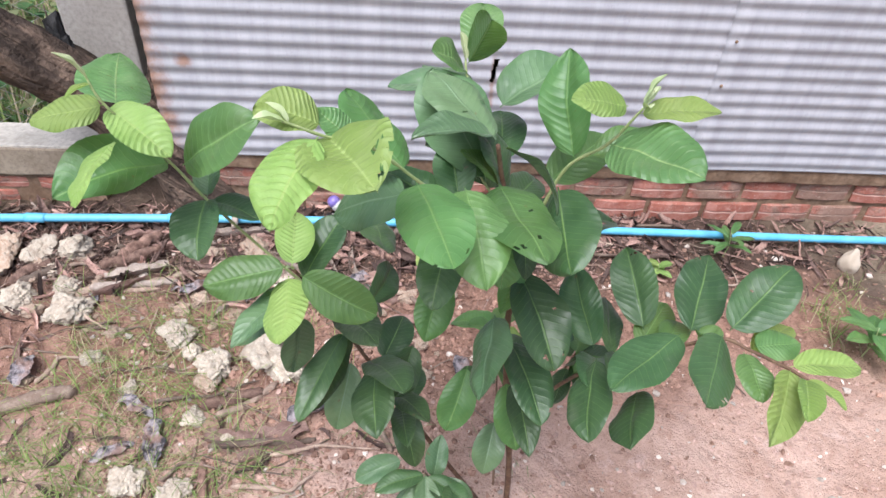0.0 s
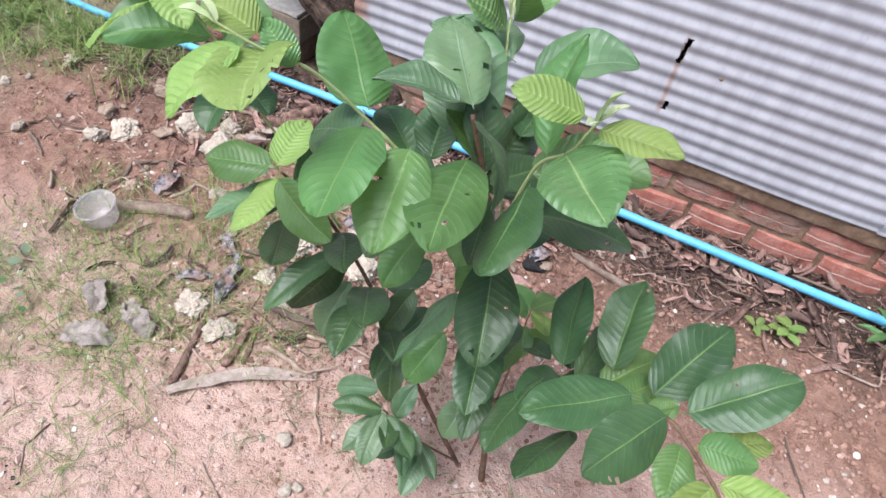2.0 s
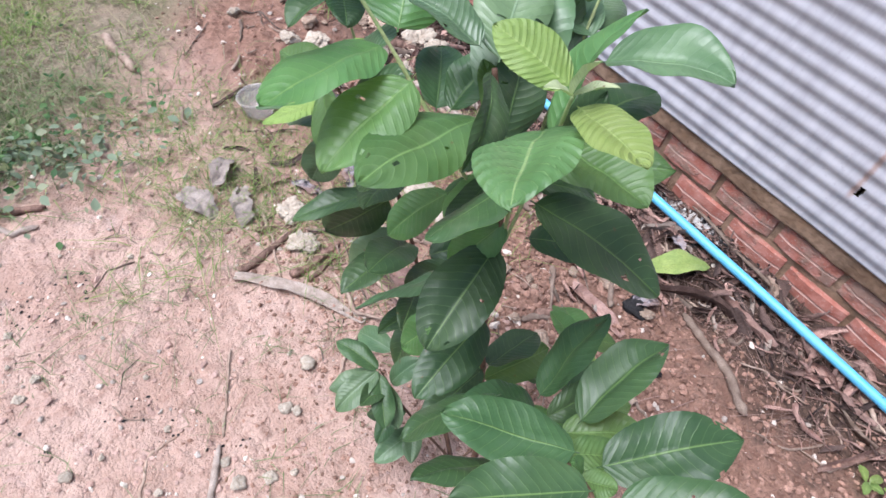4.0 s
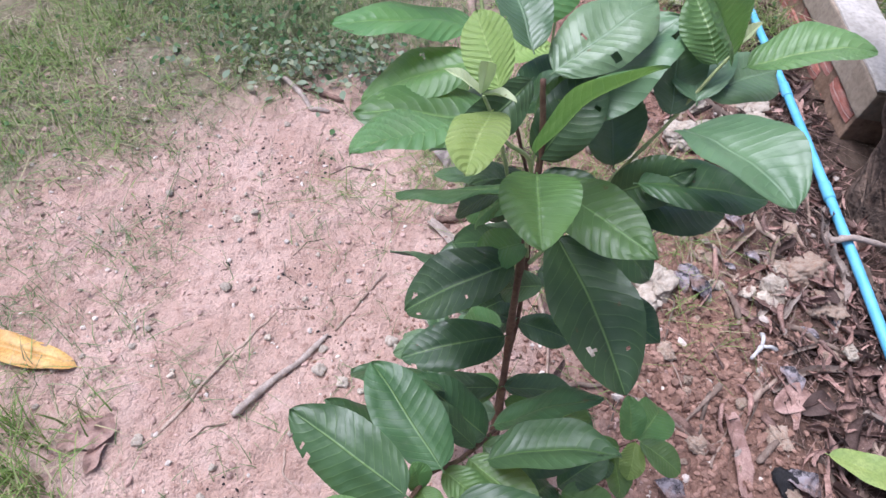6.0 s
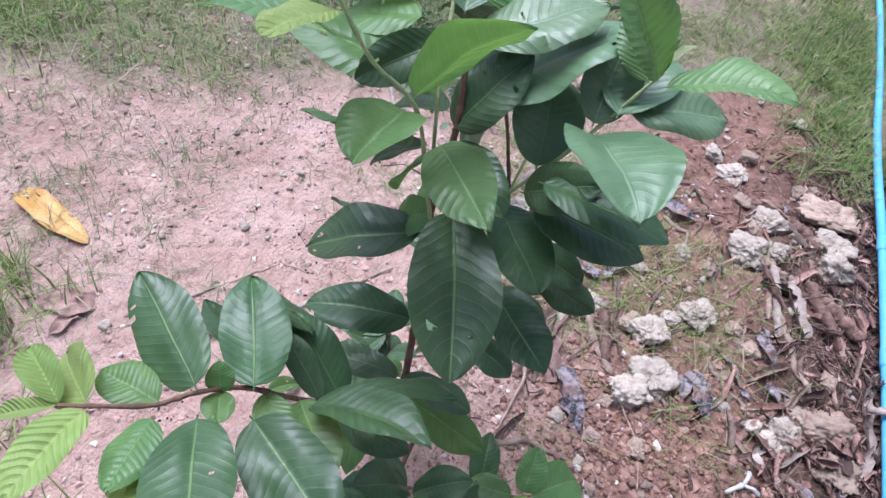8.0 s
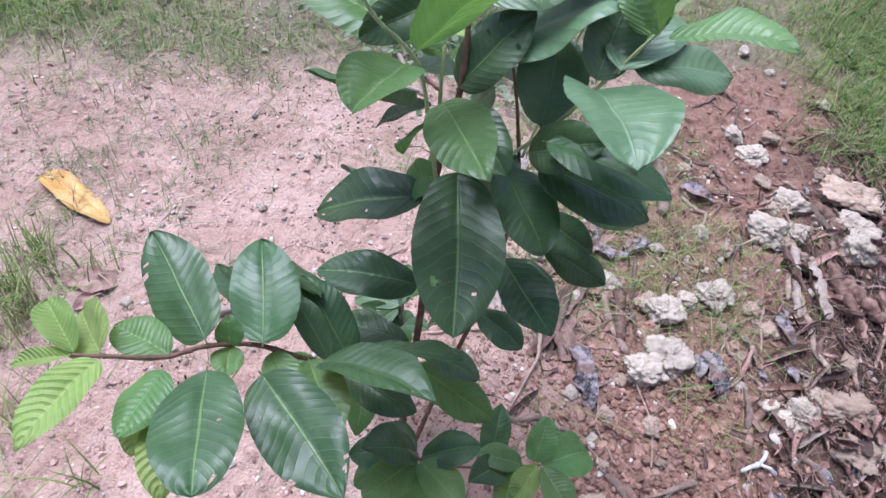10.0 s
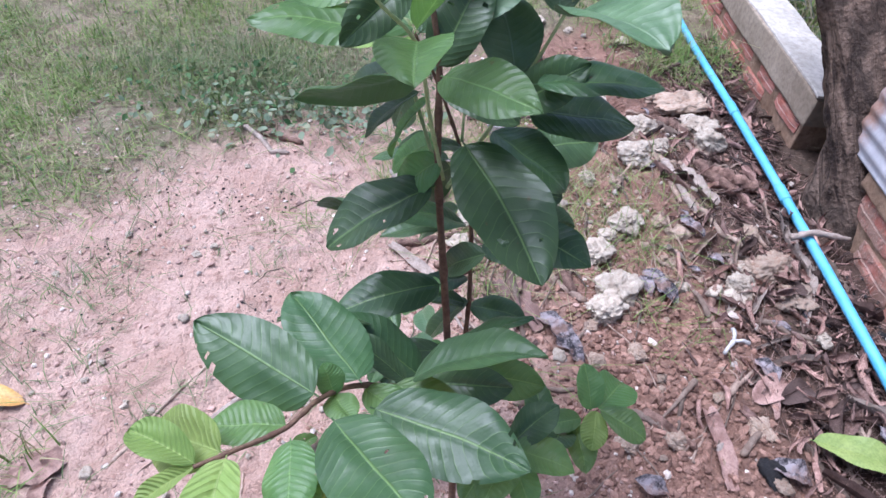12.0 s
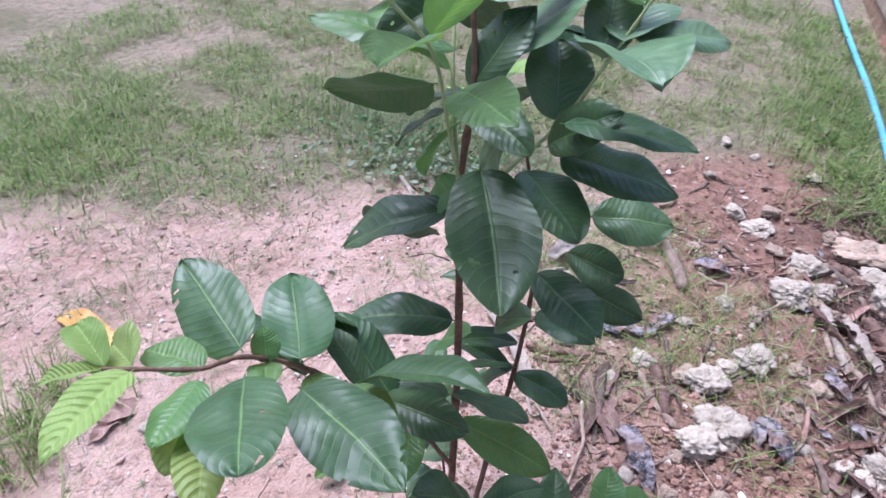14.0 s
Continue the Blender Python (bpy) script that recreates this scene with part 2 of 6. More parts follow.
def rock_material(name, white, earth, dust=(0.40, 0.29, 0.22)):
    """Crumbly limestone: cream, pitted, stained with soil, the shade of its hollows painted in."""
    k = Mat(name)
    n, m, f = k.noise(2.2, 6, 0.7), k.noise(5, 6, 0.75), k.noise(17, 5, 0.7)
    c = k.mix(k.ramp(n, 0.35, 0.68), (0.50, 0.415, 0.325), (0.71, 0.63, 0.515))
    c = k.mix(k.ramp(m, 0.54 - 0.12 * earth, 0.72 - 0.1 * earth, earth * 0.5, 0.65 + 0.3 * earth), c, dust)
    # Pit shade put into the colour: browner where the bump sinks.
    c = k.mix(k.ramp(f, 0.54, 0.80, 0.0, 0.45), c, (0.34, 0.25, 0.18))
    hs = k.add("ShaderNodeHueSaturation")
    k.link(k.ramp(k.rnd(), 0.0, 1.0, 0.76 * white, 1.04 * white), hs.inputs["Value"])
    k.link(c, hs.inputs["Color"])
    k.bump(k.math("SUBTRACT", k.math("MULTIPLY", m, 1.2), k.math("MULTIPLY", f, 0.8)), 0.8, 0.0025)
    return k.done(hs.outputs[0], 0.97, 0.0, 0.15)


def brick_material():
    k = Mat("fired_brick")
    off = k.add("ShaderNodeVectorMath")
    off.operation = "ADD"
    k.link(k.co.outputs["Object"], off.inputs[0])
    k.link(k.math("MULTIPLY", k.rnd(), 9.0), off.inputs[1])
    own = off.outputs[0]
    z = k.split(k.co.outputs["Object"])[2]
    n, f = k.noise(24, 5, 0.65, own), k.noise(150, 3, 0.6, own)
    c = k.mix(k.ramp(n, 0.35, 0.7), (0.33, 0.118, 0.085), (0.45, 0.215, 0.170))
    line = k.ramp(k.math("ABSOLUTE", k.math("ADD", z, k.math("MULTIPLY", k.noise(20, 2, 0.5, own), 0.0015))), 0.0015, 0.005, 0.5, 0.0)
    c = k.mix(line, c, (0.52, 0.40, 0.34))
    mud = k.math("ADD", k.noise(11, 5, 0.72, own), k.ramp(k.rnd(), 0.5, 1.0, -0.06, 0.10))
    mud = k.ramp(mud, 0.47, 0.64, 0.0, 0.8)
    c = k.mix(mud, c, k.mix(n, (0.17, 0.115, 0.085), (0.36, 0.255, 0.20)))
    c = k.mix(k.ramp(f, 0.56, 0.78, 0.0, 0.7), c, (0.52, 0.40, 0.34))
    k.bump(k.math("ADD", k.math("ADD", n, mud), k.math("MULTIPLY", f, 0.4)), 0.9, 0.004)
    return k.done(c, 0.92, 0.0, 0.18)


def sheet_material():
    """Weathered galvanised sheet: grey zinc, dull runs, rust creeping in from the left edge and the foot."""
    k = Mat("galvanised_sheet")
    x, y, z = k.split(k.co.outputs["Object"])
    runs = k.noise(3.0, 5, 0.7, k.stretch(6, 1, 0.8))
    c = k.mix(k.ramp(runs, 0.3, 0.7), (0.335, 0.33, 0.355), (0.430, 0.425, 0.450))
    c = k.mix(k.ramp(k.noise(90, 3, 0.7), 0.55, 0.8, 0.0, 0.35), c, (0.21, 0.20, 0.22))
    c = k.mix(k.ramp(k.noise(4, 4, 0.7), 0.58, 0.72, 0.0, 0.45), c, (0.50, 0.49, 0.50))
    edge = k.math("ADD", k.math("MULTIPLY", k.math("ADD", x, 0.62), 9.0), k.math("MULTIPLY", k.noise(16, 5, 0.7), 1.5))
    rust = k.ramp(edge, 0.55, 1.3, 0.9, 0.0)
    dx, dz = k.math("SUBTRACT", x, -0.532), k.math("SUBTRACT", z, 0.485)
    d = k.math("SQRT", k.math("ADD", k.math("MULTIPLY", dx, dx), k.math("MULTIPLY", dz, dz)))
    spot = k.ramp(k.math("ADD", d, k.math("MULTIPLY", k.noise(60, 3), 0.03)), 0.022, 0.045, 0.8, 0.0)
    dx2 = k.math("SUBTRACT", x, 0.292)
    slit = k.ramp(k.math("ADD", k.math("ABSOLUTE", dx2), k.math("MULTIPLY", k.noise(70, 3), 0.012)), 0.007, 0.016, 0.6, 0.0)
    slit = k.math("MULTIPLY", slit, k.math("MULTIPLY", k.ramp(z, 0.30, 0.33), k.ramp(z, 0.51, 0.54, 1.0, 0.0)))
    rust = k.math("MAXIMUM", rust, k.math("MAXIMUM", spot, slit))
    c = k.mix(rust, c, k.mix(k.noise(50, 3), (0.16, 0.07, 0.035), (0.33, 0.17, 0.10)))
    k.bump(k.noise(35, 4, 0.6), 0.2, 0.0015)
    return k.done(c, k.ramp(runs, 0.3, 0.7, 0.62, 0.78), k.ramp(rust, 0.0, 1.0, 0.12, 0.0), 0.3)


def pipe_material():
    k = Mat("blue_pvc")
    n = k.noise(18, 4, 0.65)
    c = k.mix(k.ramp(n, 0.3, 0.75), (0.10, 0.39, 0.60), (0.15, 0.47, 0.68))
    c = k.mix(k.ramp(k.noise(55, 4, 0.7), 0.64, 0.80, 0.0, 0.45), c, (0.42, 0.36, 0.30))
    return k.done(c, k.ramp(n, 0.3, 0.7, 0.32, 0.5), 0.0, 0.45)


def grass_material(name, c1, c2, dry):
    k = Mat(name)
    i = k.island()
    c = k.mix(i, c1, c2)
    c = k.mix(k.ramp(k.math("FRACT", k.math("MULTIPLY", i, 17.0)), 0.72, 0.8, 0.0, 0.85), c, dry)
    k.done(c, 0.6, 0.0, 0.3)
    tr = k.add("ShaderNodeBsdfTranslucent")
    k.put(tr.inputs[0], c)
    ms = k.add("ShaderNodeMixShader")
    ms.inputs[0].default_value = 0.3
    k.link(k.b.outputs[0], ms.inputs[1])
    k.link(tr.outputs[0], ms.inputs[2])
    k.link(ms.outputs[0], k.out.inputs[0])
    return k.m


def soil_material():
    """Pale washed sand near the plant, red loam and mulch along the wall, thatch in the lawn."""
    k = Mat("soil")
    x, y, z = k.split(k.co.outputs["Object"])
    n, m, f = k.noise(5, 5, 0.6), k.noise(34, 5, 0.7), k.noise(210, 3, 0.6)
    sand = k.mix(k.ramp(n, 0.3, 0.7), (0.445, 0.292, 0.228), (0.60, 0.428, 0.352))
    # Brown specks paint the shade of small pits into the sand.
    sand = k.mix(k.ramp(m, 0.50, 0.68, 0.0, 0.65), sand, (0.31, 0.18, 0.135))
    sand = k.mix(k.ramp(k.noise(13, 4, 0.7), 0.56, 0.70, 0.0, 0.45), sand, (0.60, 0.45, 0.40))
    sand = k.mix(k.ramp(k.vor(140), 0.06, 0.18, 0.45, 0.0), sand, (0.66, 0.56, 0.49))
    # Finer dark specks, again pit shade put into the colour.
    sand = k.mix(k.ramp(k.noise(95, 4, 0.7), 0.56, 0.70, 0.0, 0.55), sand, (0.24, 0.14, 0.105))
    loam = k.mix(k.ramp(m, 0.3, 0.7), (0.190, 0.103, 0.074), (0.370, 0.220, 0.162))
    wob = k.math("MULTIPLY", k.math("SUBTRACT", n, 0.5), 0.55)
    # Near-black soil at the wall foot; shade of litter gaps is painted in too.
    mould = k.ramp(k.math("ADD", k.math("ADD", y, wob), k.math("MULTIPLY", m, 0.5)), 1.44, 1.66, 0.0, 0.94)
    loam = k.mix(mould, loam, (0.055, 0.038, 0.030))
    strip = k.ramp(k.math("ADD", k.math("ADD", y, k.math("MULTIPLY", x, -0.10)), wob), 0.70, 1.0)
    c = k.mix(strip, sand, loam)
    lawn = k.math("ADD", k.math("ADD", x, k.math("MULTIPLY", y, 0.77)), k.math("MULTIPLY", wob, 0.7))
    thatch = k.mix(k.ramp(m, 0.35, 0.65), (0.20, 0.168, 0.115), (0.345, 0.285, 0.205))
    thatch = k.mix(k.ramp(k.noise(6, 4, 0.65), 0.50, 0.64, 0.0, 0.5), thatch, sand)
    thatch = k.mix(k.ramp(k.noise(3, 4), 0.45, 0.65, 0.0, 0.7), thatch, (0.12, 0.13, 0.06))
    far = k.math("ADD", k.math("ADD", k.math("MULTIPLY", x, x), k.math("MULTIPLY", y, y)), k.math("MULTIPLY", k.noise(1.1, 4, 0.6), 9.0))
    c = k.mix(k.math("MAXIMUM", k.ramp(lawn, -0.85, -0.55, 1.0, 0.0), k.ramp(far, 7.0, 11.0)), c, thatch)
    c = k.mix(k.ramp(f, 0.35, 0.8, 0.0, 0.35), c, (0.25, 0.15, 0.11))
    k.bump(k.math("ADD", k.math("MULTIPLY", f, 0.5), k.math("MULTIPLY", m, 1.6)), 1.0, 0.011)
    return k.done(c, 0.93, 0.0, 0.2)


M_ROCK, M_TRUNK = rock_material("chalky_rock", 0.9, 0.1), bark_material()
M_ROCK_EARTH = rock_material("earthy_rock", 0.86, 0.8, (0.40, 0.245, 0.165))
M_BRICK, M_SHEET, M_PIPE, M_SOIL = brick_material(), sheet_material(), pipe_material(), soil_material()
M_GRASS = grass_material("grass_blades", (0.120, 0.205, 0.050), (0.285, 0.375, 0.112), (0.43, 0.36, 0.23))
M_WEED = grass_material("weed_leaves", (0.045, 0.11, 0.04), (0.12, 0.22, 0.075), (0.20, 0.21, 0.10))
M_STRAW = grass_material("straw", (0.28, 0.23, 0.145), (0.49, 0.415, 0.285), (0.22, 0.21, 0.10))
M_FIBRE = grass_material("litter_fibres", (0.09, 0.052, 0.038), (0.42, 0.29, 0.24), (0.30, 0.20, 0.16))
M_SPRIG = grass_material("sprig_blades", (0.10, 0.155, 0.060), (0.24, 0.30, 0.135), (0.36, 0.30, 0.21))
M_PALEWEED = grass_material("pale_weed_leaves", (0.16, 0.22, 0.14), (0.27, 0.33, 0.22), (0.30, 0.32, 0.2))


# ---- mesh helpers ----
R = random.Random(7)


def smooth01(a, b, x):
    t = min(1.0, max(0.0, (x - a) / (b - a)))
    return t * t * (3 - 2 * t)


def mesh_ob(name, verts, faces, mat, parent=None, label="", smooth=True, uvs=None):
    me = bpy.data.meshes.new(name)
    me.from_pydata(verts, [], faces)
    me.materials.append(mat)
    if smooth:
        me.polygons.foreach_set("use_smooth", [True] * len(me.polygons))
    if uvs is not None:
        lay = me.uv_layers.new(name="UVMap")
        idx = np.empty(len(me.loops), dtype=np.int32)
        me.loops.foreach_get("vertex_index", idx)
        lay.data.foreach_set("uv", np.asarray(uvs, dtype=np.float32)[idx].ravel())
    me.update()
    ob = new(name, me)
    if parent is not None:
        ob.parent = parent
    if label:
        ob["label"] = label
    return ob


def part(name, bm, mat, parent, label=""):
    """Links a bmesh as one mesh object under a thing or a part."""
    me = bpy.data.meshes.new(name)
    bm.to_mesh(me)
    bm.free()
    me.materials.append(mat)
    ob = new(name, me)
    ob.parent = parent
    if label:
        ob["label"] = label
    return ob


def thing(name, at, label, category, group="", kind=""):
    ob = new(name)
    ob.empty_display_size = 0.02
    ob.location = at
    return tagged(ob, label, category, group, kind)


def spline(points, steps):
    """A smooth line through the points (Catmull-Rom)."""
    p = [Vector(q) for q in points]
    p = [p[0] * 2 - p[1]] + p + [p[-1] * 2 - p[-2]]
    out = []
    for i in range(1, len(p) - 2):
        for s in range(steps):
            t = s / steps
            a, b, c, d = p[i - 1], p[i], p[i + 1], p[i + 2]
            out.append(0.5 * ((2 * b) + (c - a) * t + (2 * a - 5 * b + 4 * c - d) * t * t + (3 * b - a - 3 * c + d) * t ** 3))
    out.append(p[-2])
    return out


def tube_data(points, r0, r1, sides=10, steps=6, rough=0.0, freq=30.0, r_of=None):
    line = spline(points, steps)
    verts, faces = [], []
    ref = Vector((0.31, 0.87, 0.39))
    for i, c in enumerate(line):
        d = (line[min(i + 1, len(line) - 1)] - line[max(i - 1, 0)]).normalized()
        s = d.cross(ref).normalized()
        n = s.cross(d)
        f = i / (len(line) - 1)
        r = r_of(f) if r_of else r0 + (r1 - r0) * f
        for j in range(sides):
            a = 2 * math.pi * j / sides
            q = s * math.cos(a) + n * math.sin(a)
            k = r * (1 + rough * noise.noise((c + q * r) * freq)) if rough else r
            verts.append(c + q * k)
    for i in range(len(line) - 1):
        for j in range(sides):
            a, b = i * sides + j, i * sides + (j + 1) % sides
            faces.append((a, b, b + sides, a + sides))
    faces.append(tuple(range(sides))[::-1])
    faces.append(tuple(range(len(verts) - sides, len(verts))))
    return verts, faces


def box_bm(x0, x1, y0, y1, z0, z1, bevel=0.0, cuts=0, wob=0.0, freq=20.0, seed=0.0):
    bm = bmesh.new()
    bmesh.ops.create_cube(bm, size=1.0)
    bmesh.ops.scale(bm, vec=(x1 - x0, y1 - y0, z1 - z0), verts=bm.verts)
    bmesh.ops.translate(bm, vec=((x0 + x1) / 2, (y0 + y1) / 2, (z0 + z1) / 2), verts=bm.verts)
    if bevel:
        bmesh.ops.bevel(bm, geom=bm.edges[:], offset=bevel, segments=2, affect="EDGES", profile=0.6)
    if cuts:
        bmesh.ops.subdivide_edges(bm, edges=bm.edges[:], cuts=cuts, use_grid_fill=True)
    if wob:
        for v in bm.verts:
            v.co += noise.noise_vector(v.co * freq + Vector((seed, seed, 0))) * wob
    return bm


def rock_mesh(name, size, seed, mat, lumps=0.45, squash=0.7, fine=5, crack=1.0):
    """A broken lump: a ball cut by random planes, cracked into knobs, then roughened at three scales."""
    rr = random.Random(seed)
    planes = []
    for _ in range(11):
        q = Vector((rr.gauss(0, 1), rr.gauss(0, 1), rr.gauss(0, 1))).normalized()
        planes.append((q, rr.uniform(0.62, 1.0)))
    bm = bmesh.new()
    bmesh.ops.create_icosphere(bm, subdivisions=fine, radius=1.0)
    o = Vector((seed, 0, seed * 0.3))
    for v in bm.verts:
        p = v.co.copy()
        r = 1.12
        for q, d in planes:
            c = p.dot(q)
            if c > 0.05:
                r = min(r, d / c)
        r *= 1 + lumps * 0.6 * noise.noise(p * 1.4 + o)
        near = noise.voronoi(p * 2.3 + o)[0]
        r += crack * 0.16 * (0.42 - near[0])
        near = noise.voronoi(p * 5.6 + o)[0]
        r += crack * 0.13 * (0.42 - near[0]) - crack * 0.03 * (1 - smooth01(0.0, 0.2, near[1] - near[0]))
        r += crack * (0.20 * (0.2 - abs(noise.noise(p * 3.1 + o))) + 0.12 * noise.noise(p * 7 + o) + 0.07 * noise.noise(p * 15 + o) + 0.045 * noise.noise(p * 31 + o))
        v.co = Vector((p.x, p.y, p.z * squash)) * r * size
    me = bpy.data.meshes.new(name)
    bm.to_mesh(me)
    bm.free()
    me.materials.append(mat)
    me.polygons.foreach_set("use_smooth", [True] * len(me.polygons))
    return me


# ---- ground ----
def strip_of(x, y):
    return smooth01(0.72, 1.05, y - 0.10 * x) * (1 - smooth01(1.62, 1.7, y))


def ground_z(x, y):
    v = Vector((x, y, 0.0))
    near = 1 - smooth01(2.5, 6.0, math.hypot(x, y - 0.5))
    h = 0.010 * noise.noise(v * 2.6) + 0.007 * noise.noise(v * 9) + 0.007 * noise.noise(v * 22) + 0.0048 * noise.noise(v * 48)
    s = strip_of(x, y)
    h += s * (0.012 * noise.noise(v * 6 + Vector((3, 1, 0))) + 0.011 * noise.noise(v * 19) + 0.007 * noise.noise(v * 47))
    h += 0.02 * math.exp(-((x - 0.2) ** 2 + (y - 0.66) ** 2) / 0.03)
    return h * near


def axis_cells(lo, hi, fine, reach):
    a = list(np.arange(lo, hi + fine / 2, fine))
    step, x = fine, lo
    left = []
    while x > -reach:
        step *= 1.35
        x -= step
        left.append(x)
    step, x = fine, a[-1]
    while x < reach:
        step *= 1.35
        x += step
        a.append(x)
    return left[::-1] + a


xs, ys = axis_cells(-1.3, 1.3, 0.0075, 300.0), axis_cells(-0.6, 1.68, 0.0075, 300.0)
gv = [(x, y, ground_z(x, y)) for y in ys for x in xs]
nx = len(xs)
gf = [(j * nx + i, j * nx + i + 1, (j + 1) * nx + i + 1, (j + 1) * nx + i) for j in range(len(ys) - 1) for i in range(nx - 1)]
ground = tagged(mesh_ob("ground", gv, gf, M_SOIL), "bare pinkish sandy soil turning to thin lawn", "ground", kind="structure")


def attach(ob, parent):
    ob.parent = parent
    if parent.type == "EMPTY":
        ob.matrix_parent_inverse = Matrix.Translation(-parent.location)
    return ob


def piece(name, data, mat, parent, label="", smooth=True):
    return attach(mesh_ob(name, data[0], data[1], mat, None, label, smooth), parent)


def solid(name, bm, mat, parent=None, label="", smooth=False):
    me = bpy.data.meshes.new(name)
    bm.to_mesh(me)
    bm.free()
    me.materials.append(mat)
    if smooth:
        me.polygons.foreach_set("use_smooth", [True] * len(me.polygons))
    ob = new(name, me)
    if label:
        ob["label"] = label
    return attach(ob, parent) if parent is not None else ob


# ---- wall: brick footing, corrugated sheets ----
WALL_Y, SHEET_Z = 1.65, 0.20
wall_back = tagged(solid("wall_back", box_bm(-0.52, 3.4, WALL_Y + 0.012, WALL_Y + 0.10, -0.06, SHEET_Z + 0.03, 0.004, 4, 0.006, 24), M_MORTAR),
                   "low red brick footing bedded in brown mud mortar", "wall", kind="structure")


band = box_bm(-0.52, 3.4, WALL_Y - 0.012, WALL_Y + 0.03, 0.151, SHEET_Z + 0.02, 0.006)
bmesh.ops.subdivide_edges(band, edges=[e for e in band.edges if abs(e.verts[0].co.x - e.verts[1].co.x) > 2], cuts=220)
for v in band.verts:
    v.co += noise.noise_vector(v.co * 11) * 0.006 + noise.noise_vector(v.co * 37) * 0.003
solid("mud_band", band, M_MORTAR, wall_back, "brown mud bedding above the bricks", True)


def corrugated(name, x0, x1, y0, lift, holes=()):
    pitch, top = 0.0395, 1.95
    nz = int((top - SHEET_Z) / pitch * 10)
    cols = sorted(set([round(x0 + (x1 - x0) * i / 50, 4) for i in range(51)] + [round(h[0] + d * 0.004, 4) for h in holes for d in range(-5, 6)]))
    verts, faces = [], []
    for t in (0.0, 0.0014):
        for i in range(nz + 1):
            z = SHEET_Z + (top - SHEET_Z) * i / nz
            for x in cols:
                y = y0 + 0.0025 * math.sin(2 * math.pi * (z - SHEET_Z) / pitch) + 0.004 * noise.noise(Vector((x * 1.7, 0, z * 1.5)))
                zz = z + 0.006 * noise.noise(Vector((x * 2.0, 4, 0))) * (1 - smooth01(SHEET_Z, 0.5, z)) + lift * (x - x0)
                verts.append((x, y + t, zz))
    n = len(cols)
    m = n * (nz + 1)
    for i in range(nz):
        for j in range(n - 1):
            cx, cz = (cols[j] + cols[j + 1]) / 2, SHEET_Z + (top - SHEET_Z) * (i + 0.5) / nz
            if any(abs(cx - h[0] - (cz - h[1]) * 0.12) < h[2] * (0.6 + 0.7 * abs(noise.noise(Vector((cx * 200, cz * 90, 0))))) and abs(cz - h[1]) < h[3] for h in holes):
                continue
            a = i * n + j
            faces.append((a, a + 1, a + n + 1, a + n))
            faces.append((m + a, m + a + n, m + a + n + 1, m + a + 1))
    for j in range(n - 1):
        faces.append((j, m + j, m + j + 1, j + 1))
    for i in range(nz):
        faces.append((i * n, (i + 1) * n, m + (i + 1) * n, m + i * n))
    ob = mesh_ob(name, verts, faces, M_SHEET)
    return tagged(ob, "weathered grey galvanised corrugated sheet with rusty edge", "metal sheet", "wall sheets")


corrugated("corrugated_sheet", -0.625, 0.93, WALL_Y - 0.02, 0.002, ((0.294, 0.487, 0.008, 0.034), (0.303, 0.335, 0.008, 0.014)))
corrugated("corrugated_sheet", 0.905, 3.3, WALL_Y - 0.0222, 0.003)


def nail(x, z):
    bm = bmesh.new()
    bmesh.ops.create_cone(bm, cap_ends=True, segments=10, radius1=0.005, radius2=0.003, depth=0.004)
    bmesh.ops.rotate(bm, cent=(0, 0, 0), matrix=Matrix.Rotation(radians(90), 3, "X"), verts=bm.verts)
    bmesh.ops.translate(bm, vec=(x, WALL_Y - 0.031, z), verts=bm.verts)
    tagged(solid("roofing_nail", bm, M_MORTAR), "small rusty roofing nail driven through the sheet", "nail", "sheet nails")


for nail_x, nail_z in ((0.93, 0.475), (0.93, 0.60), (0.40, 0.455), (1.55, 0.62)):
    nail(nail_x, nail_z)

# ---- low wall with concrete cap, post, old trunk ----
low_wall = tagged(solid("wall_left", box_bm(-7.0, -0.86, WALL_Y + 0.012, 1.78, -0.06, 0.102, 0.004, 3, 0.004, 20), M_MORTAR),
                  "low brick wall under a rough concrete cap", "wall", kind="structure")
capdata = box_bm(-7.0, -0.835, WALL_Y - 0.008, 1.79, 0.100, 0.192, 0.006)
bmesh.ops.subdivide_edges(capdata, edges=[e for e in capdata.edges if abs(e.verts[0].co.x - e.verts[1].co.x) > 2], cuts=160)
for v in capdata.verts:
    v.co += noise.noise_vector(v.co * 16) * 0.0045
    if v.co.x > -0.9 and v.co.z > 0.15:
        v.co.z -= 0.02 * smooth01(-0.9, -0.83, v.co.x) * abs(noise.noise(v.co * 30)) * 3
solid("cap", capdata, M_CONCRETE, low_wall, "rough grey-brown concrete cap")
topdata = box_bm(-7.0, -0.845, WALL_Y - 0.002, 1.786, 0.190, 0.199, 0.003)
bmesh.ops.subdivide_edges(topdata, edges=[e for e in topdata.edges if abs(e.verts[0].co.x - e.verts[1].co.x) > 2], cuts=160)
for v in topdata.verts:
    v.co += noise.noise_vector(v.co * 13 + Vector((5, 0, 0))) * 0.004
solid("cap_top", topdata, M_CAP, low_wall, "pale worn screed on the cap")
post_bm = box_bm(-0.905, -0.715, 1.80, 1.98, -0.1, 2.2, 0.008, 3, 0.002, 9)
tagged(solid("concrete_post", post_bm, M_POST), "square grey concrete post behind the low wall", "post")


fence = thing("chain_link_fence", (-3.4, 1.86, 0.0), "rusty grey chain-link fence standing behind the low wall", "fence")


